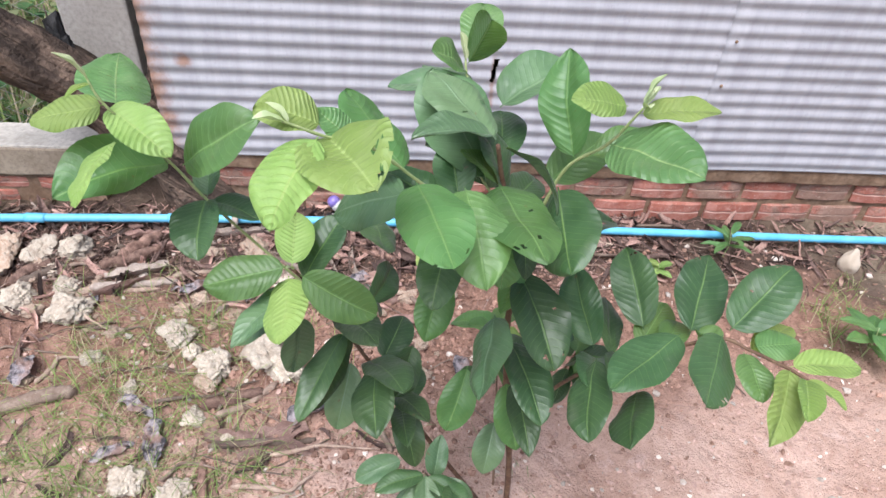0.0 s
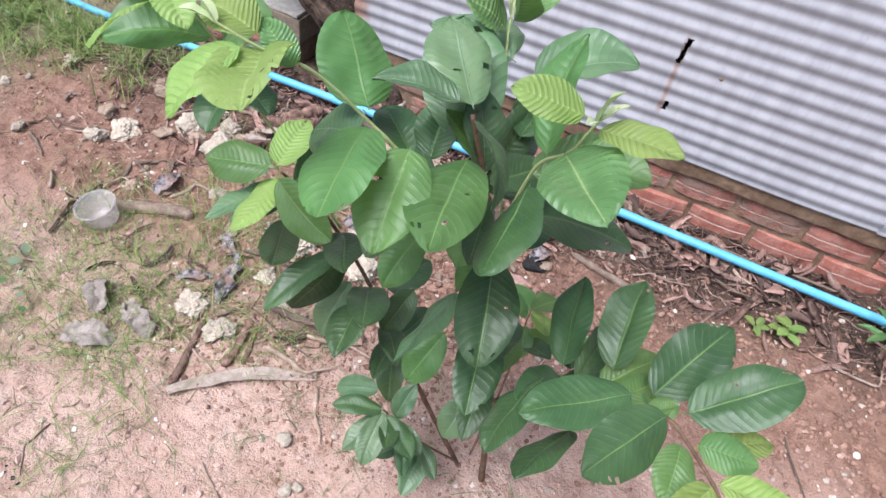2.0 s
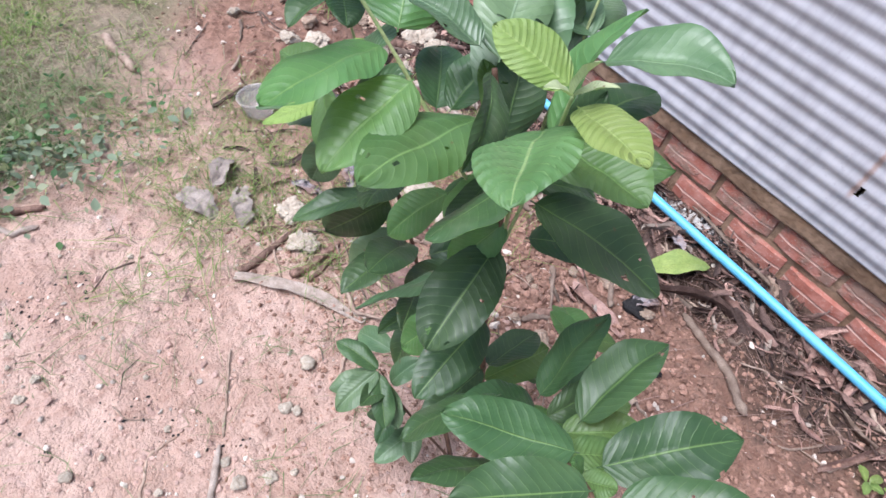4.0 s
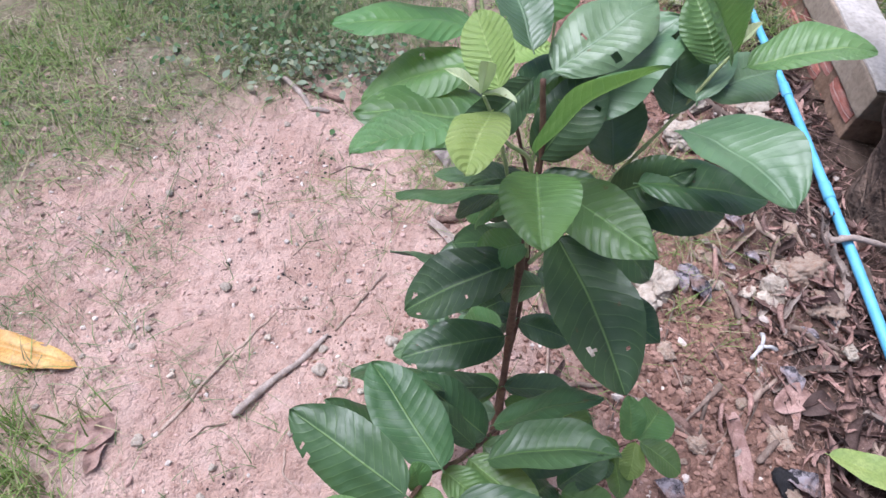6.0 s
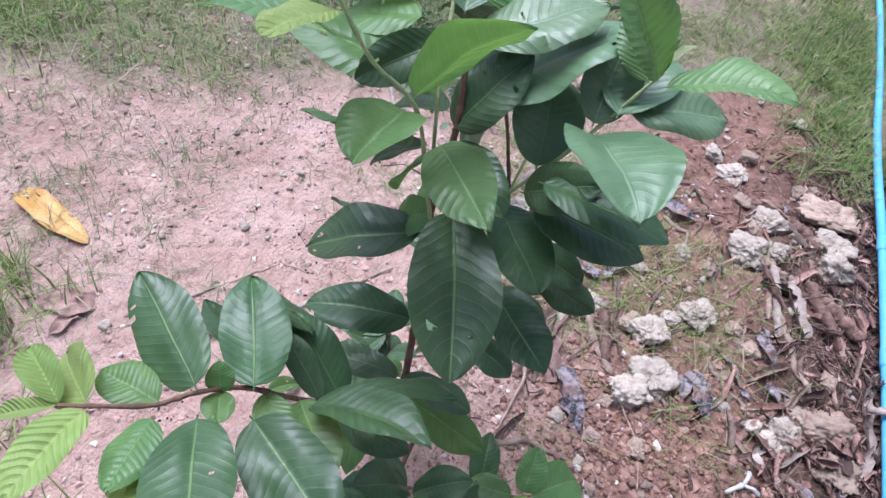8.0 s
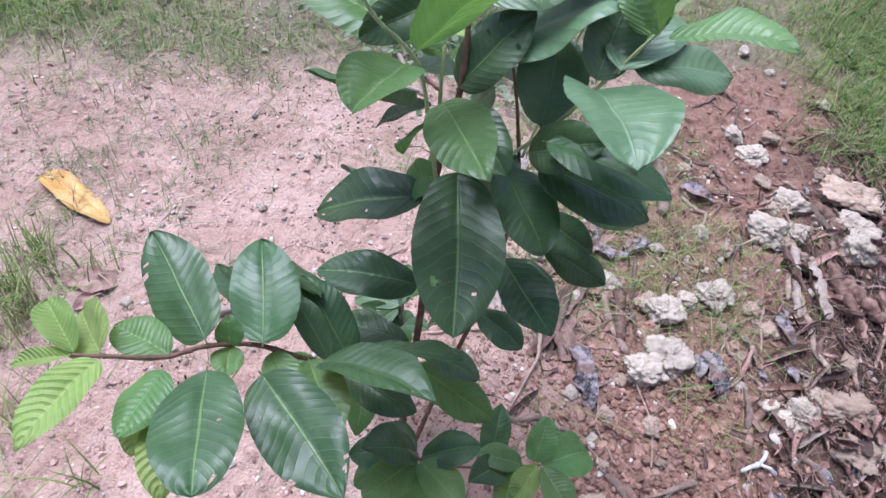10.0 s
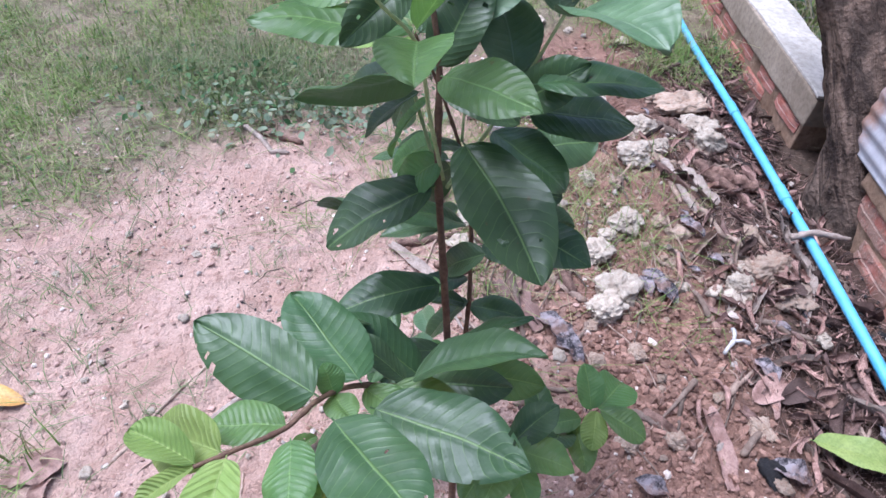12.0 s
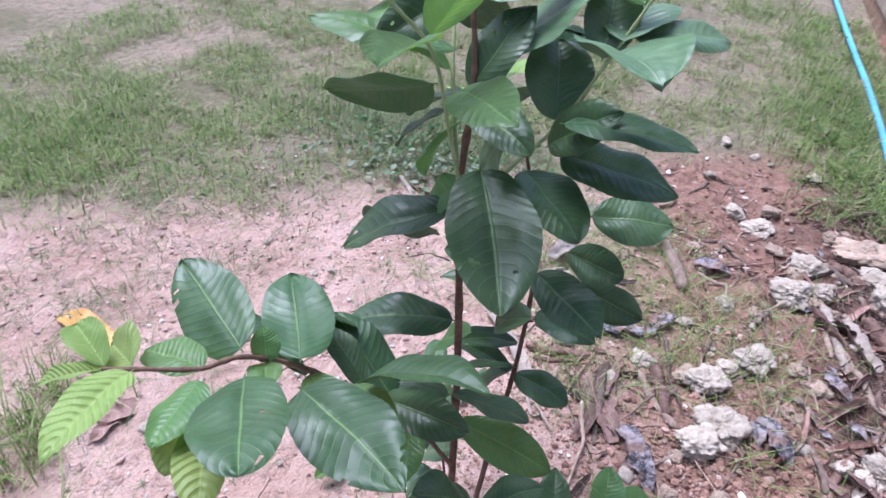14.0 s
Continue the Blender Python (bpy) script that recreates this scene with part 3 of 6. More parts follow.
def zigzag(x):
    """One fence wire: a flat zigzag that meets its neighbours."""
    bm = bmesh.new()
    n, step, half = 36, 0.032, 0.032
    rows = []
    for i in range(n):
        c = Vector((x + (half if i % 2 else -half), 1.86 + (0.002 if i % 2 else -0.002), 0.08 + i * step))
        rows.append([bm.verts.new(c + Vector(d) * 0.0018) for d in ((1, 0, 0), (0, 1, 0), (-1, 0, 0), (0, -1, 0))])
    for r0, r1 in zip(rows, rows[1:]):
        for j in range(4):
            bm.faces.new((r0[j], r0[(j + 1) % 4], r1[(j + 1) % 4], r1[j]))
    return bm


for i in range(88):
    solid("wire", zigzag(-0.96 - i * 0.064), M_WIRE, fence, smooth=True)
for z in (0.09, 1.18):
    piece("line_wire", tube_data(((-6.6, 1.86, z), (-3.4, 1.86, z - 0.012), (-0.90, 1.86, z)), 0.0018, 0.0018, 6, 8), M_WIRE, fence)


def trunk_r(f):
    return 0.115 - 0.025 * smooth01(0, 0.22, f) - 0.01 * f


def bark(points, r_of):
    v, f = tube_data(points, 0, 0, 40, 16, 0.0, 1, r_of)
    out = []
    for i, p in enumerate(v):
        q = Vector((p.x * 1.0, p.y * 1.0, p.z * 0.35))
        a = i % 40
        g = 0.020 * (0.3 - abs(noise.noise(Vector((math.cos(a * 0.157) * 3.0, math.sin(a * 0.157) * 3.0, p.z * 3.0))))) + 0.010 * noise.noise(Vector((math.cos(a * 0.157) * 6.5, math.sin(a * 0.157) * 6.5, p.z * 5))) + 0.012 * noise.noise(q * 22) + 0.003 * noise.noise(p * 55)
        c = v[(i // 40) * 40] * 0.5 + v[(i // 40) * 40 + 20] * 0.5
        out.append(p + (p - c).normalized() * g)
    tip = max(v, key=lambda p: p.z).z
    for i, p in enumerate(out):
        k = smooth01(tip - 0.09, tip, p.z)
        p.z += k * (0.05 * noise.noise(p * 38) + 0.03 * noise.noise(p * 90))
    return out, f


trunk_thing = thing("old_tree_trunk", (-0.58, 1.70, 0), "dead leaning tree trunk with dark furrowed bark beside the post", "tree trunk")
piece("trunk", bark(((-0.55, 1.705, -0.05), (-0.63, 1.69, 0.16), (-0.77, 1.675, 0.33), (-0.90, 1.63, 0.46), (-1.03, 1.58, 0.565), (-1.12, 1.555, 0.635)), trunk_r), M_TRUNK, trunk_thing)
piece("limb", bark(((-0.66, 1.71, 0.26), (-0.64, 1.745, 0.42), (-0.60, 1.78, 0.62), (-0.57, 1.80, 0.95)), lambda f: 0.034 - 0.014 * f), M_TRUNK, trunk_thing, "split upright limb")
piece("limb", bark(((-0.82, 1.64, 0.40), (-0.84, 1.655, 0.49), (-0.85, 1.665, 0.555)), lambda f: 0.03 - 0.014 * f), M_CHAR, trunk_thing, "charred broken stub")

# unseen closed box added behind the sheets so that their holes show dark
for nm, bx in (("wall_shed_back", (-0.58, 3.4, 3.4, 3.45, -0.05, 1.9)), ("wall_shed_left", (-0.58, -0.53, 1.76, 3.4, -0.05, 1.9)), ("wall_shed_right", (3.35, 3.4, 1.76, 3.4, -0.05, 1.9)), ("roof_shed", (-0.62, 3.45, 1.64, 3.5, 1.955, 1.99))):
    tagged(solid(nm, box_bm(*bx), M_POST), "unseen plain grey panel added to block light behind the sheets", "wall", kind="structure")

# ---- water pipe ----
pipe_thing = thing("water_pipe", (0, 1.52, 0.03), "sky blue plastic water pipe lying along the wall", "pipe")
pipe_pts = [(-6.0, 1.43, 0.05), (-3.1, 1.487, 0.034), (-2.4, 1.507, 0.032), (-1.9, 1.507, 0.034), (-1.45, 1.502, 0.034), (-1.0, 1.518, 0.038), (-0.6, 1.526, 0.042), (-0.2, 1.530, 0.044), (0.3, 1.530, 0.040), (0.9, 1.52, 0.036), (1.7, 1.51, 0.034), (3.4, 1.53, 0.034)]
piece("tube", tube_data(pipe_pts, 0.0122, 0.0122, 20, 10), M_PIPE, pipe_thing)
for jx, jy, jz in ((-1.0, 1.518, 0.038), (-0.6, 1.526, 0.042)):
    piece("coupling", tube_data(((jx - 0.028, jy, jz), (jx, jy, jz), (jx + 0.028, jy, jz)), 0.0143, 0.0143, 20, 3), M_PIPE, pipe_thing, "blue pipe socket")

# ---- guava sapling ----
PLANT = thing("guava_sapling", (0.22, 0.64, 0.0), "young guava tree with broad ribbed green leaves in sandy soil", "tree")


STEMS = []


def stem(name, pts, r0, r1, mat, label=""):
    def girth(f):
        knot = sum(math.exp(-((f - c) / 0.012) ** 2) for c in (0.2, 0.36, 0.5, 0.63, 0.75, 0.86))
        return (r0 + (r1 - r0) * f) * (0.50 if mat == M_SHOOT else 0.70) * (1 + 0.28 * knot)
    ob = piece(name, tube_data(pts, r0, r1, 10, 12, 0.18, 160, girth), mat, PLANT, label)
    STEMS.append((ob, spline(pts, 8)))
    return ob


def leaf_data(L, w, fold, arch, curl, wave, seed, bites, quilt=0.03):
    """An oblong quilted leaf: upper and lower skin as (verts, faces, uvs), with eaten holes."""
    nu, nv = 52, 8
    rr = random.Random(seed)
    cuts = []
    for _ in range(bites):
        u = rr.choice((rr.uniform(0.25, 0.95), rr.uniform(0.7, 1.0)))
        v = rr.choice((-1, 1)) * rr.uniform(0.2, 1.0)
        cuts.append((u, v, rr.uniform(0.010, 0.032), rr.uniform(0.05, 0.15)))
    verts, uvs, faces = [], [], []
    skew, point, wide_at = rr.uniform(-0.06, 0.06), rr.uniform(0.03, 0.34) * (0.35 if w > 0.62 else 1.0), rr.uniform(0.86, 1.14)
    twist, bow = rr.uniform(-0.28, 0.28), rr.uniform(-0.02, 0.02)
    edge = rr.uniform(0.02, 0.24)
    for i in range(nu + 1):
        u = i / nu
        blade = max(0.0, (u - 0.045) / 0.955)
        e = 0.46 + point * smooth01(0.62, 1.0, blade) - 0.06 * (1 - smooth01(0.0, 0.3, blade))
        p = max(0.0, math.sin(math.pi * min(1.0, blade ** wide_at))) ** e if 0 < blade < 1 else 0.0
        half = 0.5 * w * L * max(p, 0.024 if u < 0.06 else 0.003)
        z0 = arch * L * 4 * u * (1 - u) - curl * L * max(0.0, u - 0.55) ** 2 * 4
        tw = twist * (u - 0.3)
        for j in range(-nv, nv + 1):
            v = j / nv
            a = abs(v)
            ph = VEINS * (u - 0.17 * a ** 1.25)
            q = abs(math.sin(math.pi * ph)) ** 0.7
            z = fold * a * half + quilt * w * L * (q - 0.6) * (a ** 0.5) * (1 - a ** 6) * min(1, blade * 6)
            z += wave * L * math.sin(2 * math.pi * (1.9 * u) + seed + (0.8 if v > 0 else 0)) * a * a * p
            z -= edge * half * a ** 3 + 0.006 * L * max(0, 1 - a * 8) * min(1, blade * 8)
            z += 0.06 * w * L * noise.noise(Vector((u * 3.1, v * 1.6, seed * 3.7))) * min(1, blade * 5)
            y = v * half * (1 - 0.10 * abs(fold) * a) * (1 + skew * (1 if v > 0 else -1))
            y, z = y * math.cos(tw) - z * math.sin(tw), y * math.sin(tw) + z * math.cos(tw)
            y += 0.012 * L * math.sin(3 * u + seed) + bow * L * u * u
            ragged = 1 + 0.006 * math.sin(u * 90 + seed) * (a == 1)
            verts.append((u * L + 0.10 * half * a * (0.5 - u), y * ragged, z0 + z))
            uvs.append((u, 0.5 + 0.5 * v))
    m = 2 * nv + 1
    for i in range(nu):
        for j in range(m - 1):
            u, v = (i + 0.5) / nu, (j + 0.5 - nv) / nv
            if u > 0.08 and any(((u - c[0]) / c[2]) ** 2 + ((v - c[1]) / c[3]) ** 2 < 1 for c in cuts):
                continue
            a = i * m + j
            faces.append((a, a + 1, a + m + 1, a + m))
    return verts, faces, uvs


def two_sided(v, f, uv, gap=0.0004):
    """Adds the lower skin under the upper one."""
    n = len(v)
    return (v + [(x, y, z - gap) for x, y, z in v], f + [(q[0] + n, q[3] + n, q[2] + n, q[1] + n) for q in f], uv + uv)


LEAF_NO = [0]
QUILT = {"young": 0.085, "fresh": 0.066, "mid": 0.026, "dark": 0.020, "pale": 0.018, "bud": 0.03}


def leaf(b, t, w=0.52, tone="dark", roll=0.0, fold=0.32, arch=0.05, curl=0.05, wave=0.02, bites=0, up=(0, 0, 1), owner=None):
    """A leaf from its foot b to its tip t; w: width by length; roll: degrees about its rib; fold: how far the halves rise; up: where its face looks."""
    LEAF_NO[0] += 1
    b, t = Vector(b), Vector(t)
    d = t - b
    L = d.length
    d.normalize()
    n = Vector(up) - d * d.dot(Vector(up))
    if n.length < 0.15:
        n = Vector((b.x - 0.16, b.y - 0.58, 0.2))
        n -= d * d.dot(n)
    n.normalize()
    n = Matrix.Rotation(radians(roll), 3, d) @ n
    s = n.cross(d)
    v, f, uv = leaf_data(L, w * (0.97 if tone == "dark" else 1.0), fold, arch, curl, wave, LEAF_NO[0], bites, QUILT[tone])
    upper = len(f)
    thick = tone in ("dark", "pale")
    if thick:
        v, f, uv = two_sided(v, f, uv)
    ob = mesh_ob("leaf", v, f, TONES[tone][0], None, "", True, uv)
    if thick:
        ob.data.materials.append(TONES[tone][1])
        ob.data.polygons.foreach_set("material_index", [0] * upper + [1] * upper)
    m = Matrix((d, s, n)).transposed().to_4x4()
    m.translation = b
    ob.matrix_basis = m
    if owner is None:
        owner = min(STEMS, key=lambda q: min((c - b).length for c in q[1]))[0]
    return attach(ob, owner)


# stems
stem("stem", ((0.275, 0.645, -0.03), (0.252, 0.628, 0.2), (0.222, 0.607, 0.4), (0.200, 0.588, 0.56), (0.194, 0.572, 0.70), (0.166, 0.566, 0.80), (0.150, 0.552, 0.868)), 0.0085, 0.0034, M_STEM, "reddish brown woody stem")
stem("stem", ((0.245, 0.645, -0.03), (0.125, 0.641, 0.2), (0.050, 0.643, 0.35), (-0.015, 0.628, 0.5), (-0.045, 0.585, 0.62), (-0.067, 0.540, 0.705)), 0.0065, 0.0026, M_STEM, "reddish brown woody stem")
stem("shoot", ((0.196, 0.578, 0.69), (0.204, 0.562, 0.76), (0.222, 0.546, 0.845), (0.250, 0.517, 0.893), (0.266, 0.495, 0.942)), 0.0042, 0.0024, M_SHOOT, "pale green shoot")
stem("shoot", ((0.197, 0.582, 0.68), (0.180, 0.615, 0.735), (0.148, 0.647, 0.775), (0.138, 0.672, 0.83), (0.126, 0.694, 0.883), (0.124, 0.700, 0.898)), 0.0042, 0.0024, M_SHOOT, "pale green shoot")
stem("shoot", ((0.190, 0.570, 0.70), (0.125, 0.530, 0.79), (0.069, 0.506, 0.852), (0.025, 0.481, 0.902), (-0.011, 0.453, 0.927), (-0.040, 0.435, 0.949)), 0.0042, 0.0022, M_SHOOT, "pale green shoot")
stem("branch", ((-0.030, 0.612, 0.57), (-0.105, 0.612, 0.66), (-0.173, 0.610, 0.75), (-0.203, 0.607, 0.80), (-0.237, 0.570, 0.886), (-0.250, 0.571, 0.92)), 0.0042, 0.0022, M_SHOOT, "pale green shoot")
stem("branch", ((0.236, 0.615, 0.32), (0.300, 0.580, 0.47), (0.368, 0.535, 0.585), (0.395, 0.505, 0.625), (0.430, 0.485, 0.660), (0.455, 0.465, 0.662), (0.480, 0.431, 0.671), (0.492, 0.412, 0.674)), 0.0042, 0.0022, M_STEM, "brown side branch")
stem("shoot", ((0.235, 0.635, 0.10), (0.240, 0.73, 0.20), (0.234, 0.818, 0.331)), 0.0034, 0.0018, M_STEM)
stem("shoot", ((0.250, 0.628, 0.22), (0.300, 0.655, 0.34), (0.340, 0.676, 0.42)), 0.0034, 0.0018, M_STEM)
stem("shoot", ((0.215, 0.640, 0.04), (0.140, 0.575, 0.18), (0.098, 0.535, 0.30)), 0.0034, 0.0018, M_STEM)

# shoot towards the yard, with the pale bud
leaf((0.230, 0.543, 0.859), (0.217, 0.610, 0.950), 0.54, "mid", fold=0.35, arch=0.06, up=(-0.60, -0.80, 0.10), bites=0)
leaf((0.247, 0.506, 0.898), (0.301, 0.420, 0.920), 0.67, "fresh", fold=0.30, arch=0.04, up=(-0.15, -0.55, 0.80), bites=0)
leaf((0.256, 0.506, 0.938), (0.198, 0.485, 0.954), 0.56, "young", fold=0.19, arch=0.01, up=(0.39, -0.49, 0.78), bites=0)
leaf((0.267, 0.503, 0.933), (0.333, 0.487, 0.947), 0.52, "young", fold=0.24, arch=0.03, up=(-0.26, -0.19, 0.95), bites=0)
leaf((0.266, 0.494, 0.942), (0.276, 0.492, 0.976), 0.30, "bud", fold=0.8)
leaf((0.266, 0.494, 0.942), (0.262, 0.470, 0.955), 0.34, "bud", fold=0.8)
leaf((0.266, 0.494, 0.942), (0.283, 0.512, 0.956), 0.30, "bud", fold=0.8)
leaf((0.214, 0.566, 0.814), (0.290, 0.640, 0.842), 0.49, "mid", fold=0.24, arch=0.03, up=(0.13, -0.46, 0.88), bites=0)
leaf((0.246, 0.546, 0.862), (0.322, 0.548, 0.874), 0.76, "mid", fold=0.5, arch=0.02, up=(-0.25, -0.10, 0.95), bites=0)
leaf((0.220, 0.550, 0.821), (0.215, 0.445, 0.790), 0.72, "dark", fold=0.00, arch=-0.03, up=(-0.73, -0.16, 0.67), bites=0)
leaf((0.186, 0.552, 0.782), (0.190, 0.499, 0.733), 0.42)
# top of the woody stem
leaf((0.144, 0.571, 0.812), (0.085, 0.661, 0.903), 0.64, "pale", fold=0.15, arch=0.02, up=(0.25, -0.60, 0.76), bites=1)
leaf((0.149, 0.557, 0.872), (0.082, 0.640, 0.911), 0.60, "pale", fold=0.12, arch=0.01, up=(0.26, -0.20, 0.94), bites=2)
leaf((0.142, 0.542, 0.885), (0.062, 0.518, 0.894), 0.60, "pale", fold=0.42, arch=0.06, up=(0.10, 0.04, 0.99), bites=2)
leaf((0.153, 0.543, 0.872), (0.212, 0.487, 0.836), 0.46, "dark", fold=0.35, arch=0.10, curl=0.12, up=(0.70, 0.28, 0.66), bites=2)
leaf((0.156, 0.547, 0.825), (0.181, 0.405, 0.842), 0.50, "mid", fold=0.11, arch=-0.00, up=(-0.09, 0.10, 0.99), bites=4)
leaf((0.176, 0.562, 0.770), (0.168, 0.523, 0.695), 0.55, "fresh")
leaf((0.162, 0.566, 0.806), (0.116, 0.575, 0.850), 0.5, "mid")
# drooping leaves of the main stem
leaf((0.202, 0.591, 0.742), (0.335, 0.664, 0.703), 0.54, "dark", fold=0.25, arch=0.03, up=(0.27, 0.01, 0.96), bites=2)
leaf((0.196, 0.571, 0.683), (0.237, 0.464, 0.627), 0.59, "dark", fold=0.34, arch=0.05, up=(0.22, -0.38, 0.90), bites=3)
leaf((0.203, 0.589, 0.542), (0.241, 0.468, 0.522), 0.51, "dark", fold=0.35, arch=0.06, up=(0.17, -0.11, 0.98), bites=1)
leaf((0.156, 0.622, 0.724), (0.212, 0.698, 0.701), 0.72, "dark", fold=0.20, arch=0.02, up=(0.07, 0.24, 0.97), bites=0)
leaf((0.172, 0.657, 0.618), (0.232, 0.739, 0.613), 0.56, "dark", fold=0.21, arch=0.02, up=(0.34, -0.19, 0.92), bites=0)
leaf((0.173, 0.547, 0.633), (0.143, 0.441, 0.602), 0.62, "pale", fold=0.06, arch=-0.01, up=(-0.76, 0.03, 0.65), bites=0)
leaf((0.225, 0.600, 0.440), (0.236, 0.487, 0.419), 0.42, arch=0.08)
# wall-side shoot
leaf((0.144, 0.703, 0.898), (0.147, 0.787, 0.935), 0.59, "fresh", fold=0.43, arch=0.07, up=(-0.07, -0.39, 0.92), bites=0)
leaf((0.126, 0.700, 0.892), (0.146, 0.638, 0.966), 0.48, "fresh", fold=0.75, up=(0.55, 0.45, 0.6))
leaf((0.124, 0.694, 0.884), (0.085, 0.664, 0.920), 0.80, "fresh", fold=0.35, up=(0.6, -0.2, 0.7))
leaf((0.124, 0.698, 0.896), (0.118, 0.712, 0.925), 0.34, "bud", fold=0.8)
# The pale tone below puts the sky sheen of glossy leaves into their colour.
leaf((0.166, 0.673, 0.851), (0.264, 0.726, 0.882), 0.73, "pale", fold=0.41, arch=0.07, up=(-0.22, -0.15, 0.96), bites=0)
leaf((0.140, 0.670, 0.838), (0.088, 0.664, 0.893), 0.66, "pale", fold=0.3)
leaf((0.144, 0.685, 0.858), (0.034, 0.696, 0.866), 0.60, "pale", fold=0.36, arch=0.05, up=(0.06, -0.16, 0.99), bites=0)
leaf((0.177, 0.651, 0.790), (0.183, 0.768, 0.803), 0.57, "dark", fold=0.27, arch=0.03, up=(-0.05, -0.10, 0.99), bites=0)
leaf((0.143, 0.643, 0.772), (0.081, 0.620, 0.830), 0.76, "pale", fold=0.3, up=(0.55, 0.05, 0.8))
leaf((0.132, 0.688, 0.860), (0.080, 0.770, 0.860), 0.56, "pale", fold=0.2, up=(0.2, -0.1, 0.95))
# left-hand front shoot
leaf((-0.013, 0.440, 0.933), (-0.050, 0.379, 0.886), 0.75, "young", fold=0.37, arch=0.05, up=(-0.33, -0.45, 0.83), bites=0)
leaf((-0.010, 0.466, 0.920), (0.032, 0.371, 0.932), 0.80, "young", fold=0.42, arch=0.03, up=(-0.32, -0.02, 0.95), bites=3)
leaf((0.067, 0.501, 0.853), (0.095, 0.372, 0.860), 0.52, "mid", fold=0.19, arch=0.02, up=(-0.15, 0.02, 0.99), bites=3)
leaf((0.113, 0.500, 0.850), (0.134, 0.403, 0.806), 0.62, "mid", fold=0.25, up=(0.1, -0.45, 0.9), bites=1)
leaf((0.060, 0.503, 0.840), (-0.020, 0.534, 0.790), 0.62, "pale", fold=0.15, arch=0.04, up=(-0.35, -0.45, 0.82), bites=0)
leaf((0.057, 0.522, 0.853), (-0.001, 0.574, 0.916), 0.80, "mid", fold=0.00, arch=-0.03, up=(0.60, -0.26, 0.75), bites=0)
leaf((-0.014, 0.460, 0.932), (-0.067, 0.460, 0.948), 0.83, "young", fold=0.50, arch=0.08, up=(0.27, -0.38, 0.88), bites=0)
leaf((0.015, 0.467, 0.909), (-0.018, 0.473, 0.943), 0.60, "fresh", fold=0.21, arch=0.02, up=(0.51, -0.62, 0.59), bites=0)
leaf((-0.038, 0.436, 0.947), (-0.060, 0.425, 0.956), 0.4, "bud", fold=0.8)
leaf((-0.036, 0.438, 0.945), (-0.052, 0.440, 0.962), 0.4, "bud", fold=0.8)
leaf((0.116, 0.547, 0.800), (0.104, 0.602, 0.842), 0.72, "dark", up=(0, -0.6, 0.7))
leaf((0.100, 0.545, 0.790), (0.030, 0.600, 0.805), 0.60, "dark")
leaf((0.110, 0.540, 0.760), (0.085, 0.470, 0.715), 0.60, "dark")
# rosette on the second stem
leaf((-0.068, 0.532, 0.718), (-0.069, 0.602, 0.743), 0.62, "young", fold=0.24, arch=0.03, up=(0.08, -0.33, 0.94), bites=0)
leaf((-0.075, 0.539, 0.711), (-0.168, 0.524, 0.695), 0.56, "mid", fold=0.14, arch=0.01, up=(-0.07, -0.51, 0.86), bites=0)
leaf((-0.075, 0.541, 0.695), (-0.073, 0.452, 0.680), 0.61, "young", fold=0.00, arch=-0.03, up=(-0.34, -0.16, 0.93), bites=0)
leaf((-0.057, 0.517, 0.717), (0.028, 0.494, 0.678), 0.58, "mid", fold=0.29, arch=0.04, up=(-0.03, -0.88, 0.47), bites=0)
leaf((-0.060, 0.550, 0.680), (-0.013, 0.602, 0.742), 0.62, "dark")
leaf((-0.066, 0.543, 0.628), (-0.076, 0.514, 0.556), 0.67, "pale", fold=0.12, arch=0.01, up=(0.72, -0.67, 0.18), bites=0)
leaf((-0.062, 0.550, 0.670), (-0.134, 0.473, 0.654), 0.40, "pale")
leaf((-0.055, 0.565, 0.655), (-0.150, 0.525, 0.600), 0.46, "pale")
leaf((-0.067, 0.536, 0.709), (-0.072, 0.524, 0.722), 0.4, "bud", fold=0.8)
# lower leaves of the second stem
leaf((-0.022, 0.600, 0.545), (-0.069, 0.482, 0.501), 0.34)
leaf((0.020, 0.620, 0.459), (0.024, 0.503, 0.437), 0.57, "dark", fold=0.26, arch=0.03, up=(-0.38, -0.19, 0.91), bites=0)
leaf((0.060, 0.640, 0.330), (0.070, 0.545, 0.360), 0.42)
leaf((0.040, 0.640, 0.370), (0.100, 0.560, 0.400), 0.42)
leaf((0.010, 0.630, 0.450), (0.060, 0.520, 0.520), 0.48)
leaf((-0.014, 0.601, 0.538), (-0.061, 0.532, 0.452), 0.65, "dark", fold=0.05, arch=-0.01, up=(0.74, -0.66, 0.13), bites=0)
leaf((-0.030, 0.615, 0.560), (0.030, 0.530, 0.600), 0.52)
leaf((0.060, 0.642, 0.326), (0.083, 0.730, 0.332), 0.62, "dark", fold=0.18, up=(0.1, -0.06, 0.99))
leaf((0.030, 0.650, 0.430), (0.060, 0.740, 0.440), 0.62, "dark", up=(0.2, 0, 0.95))
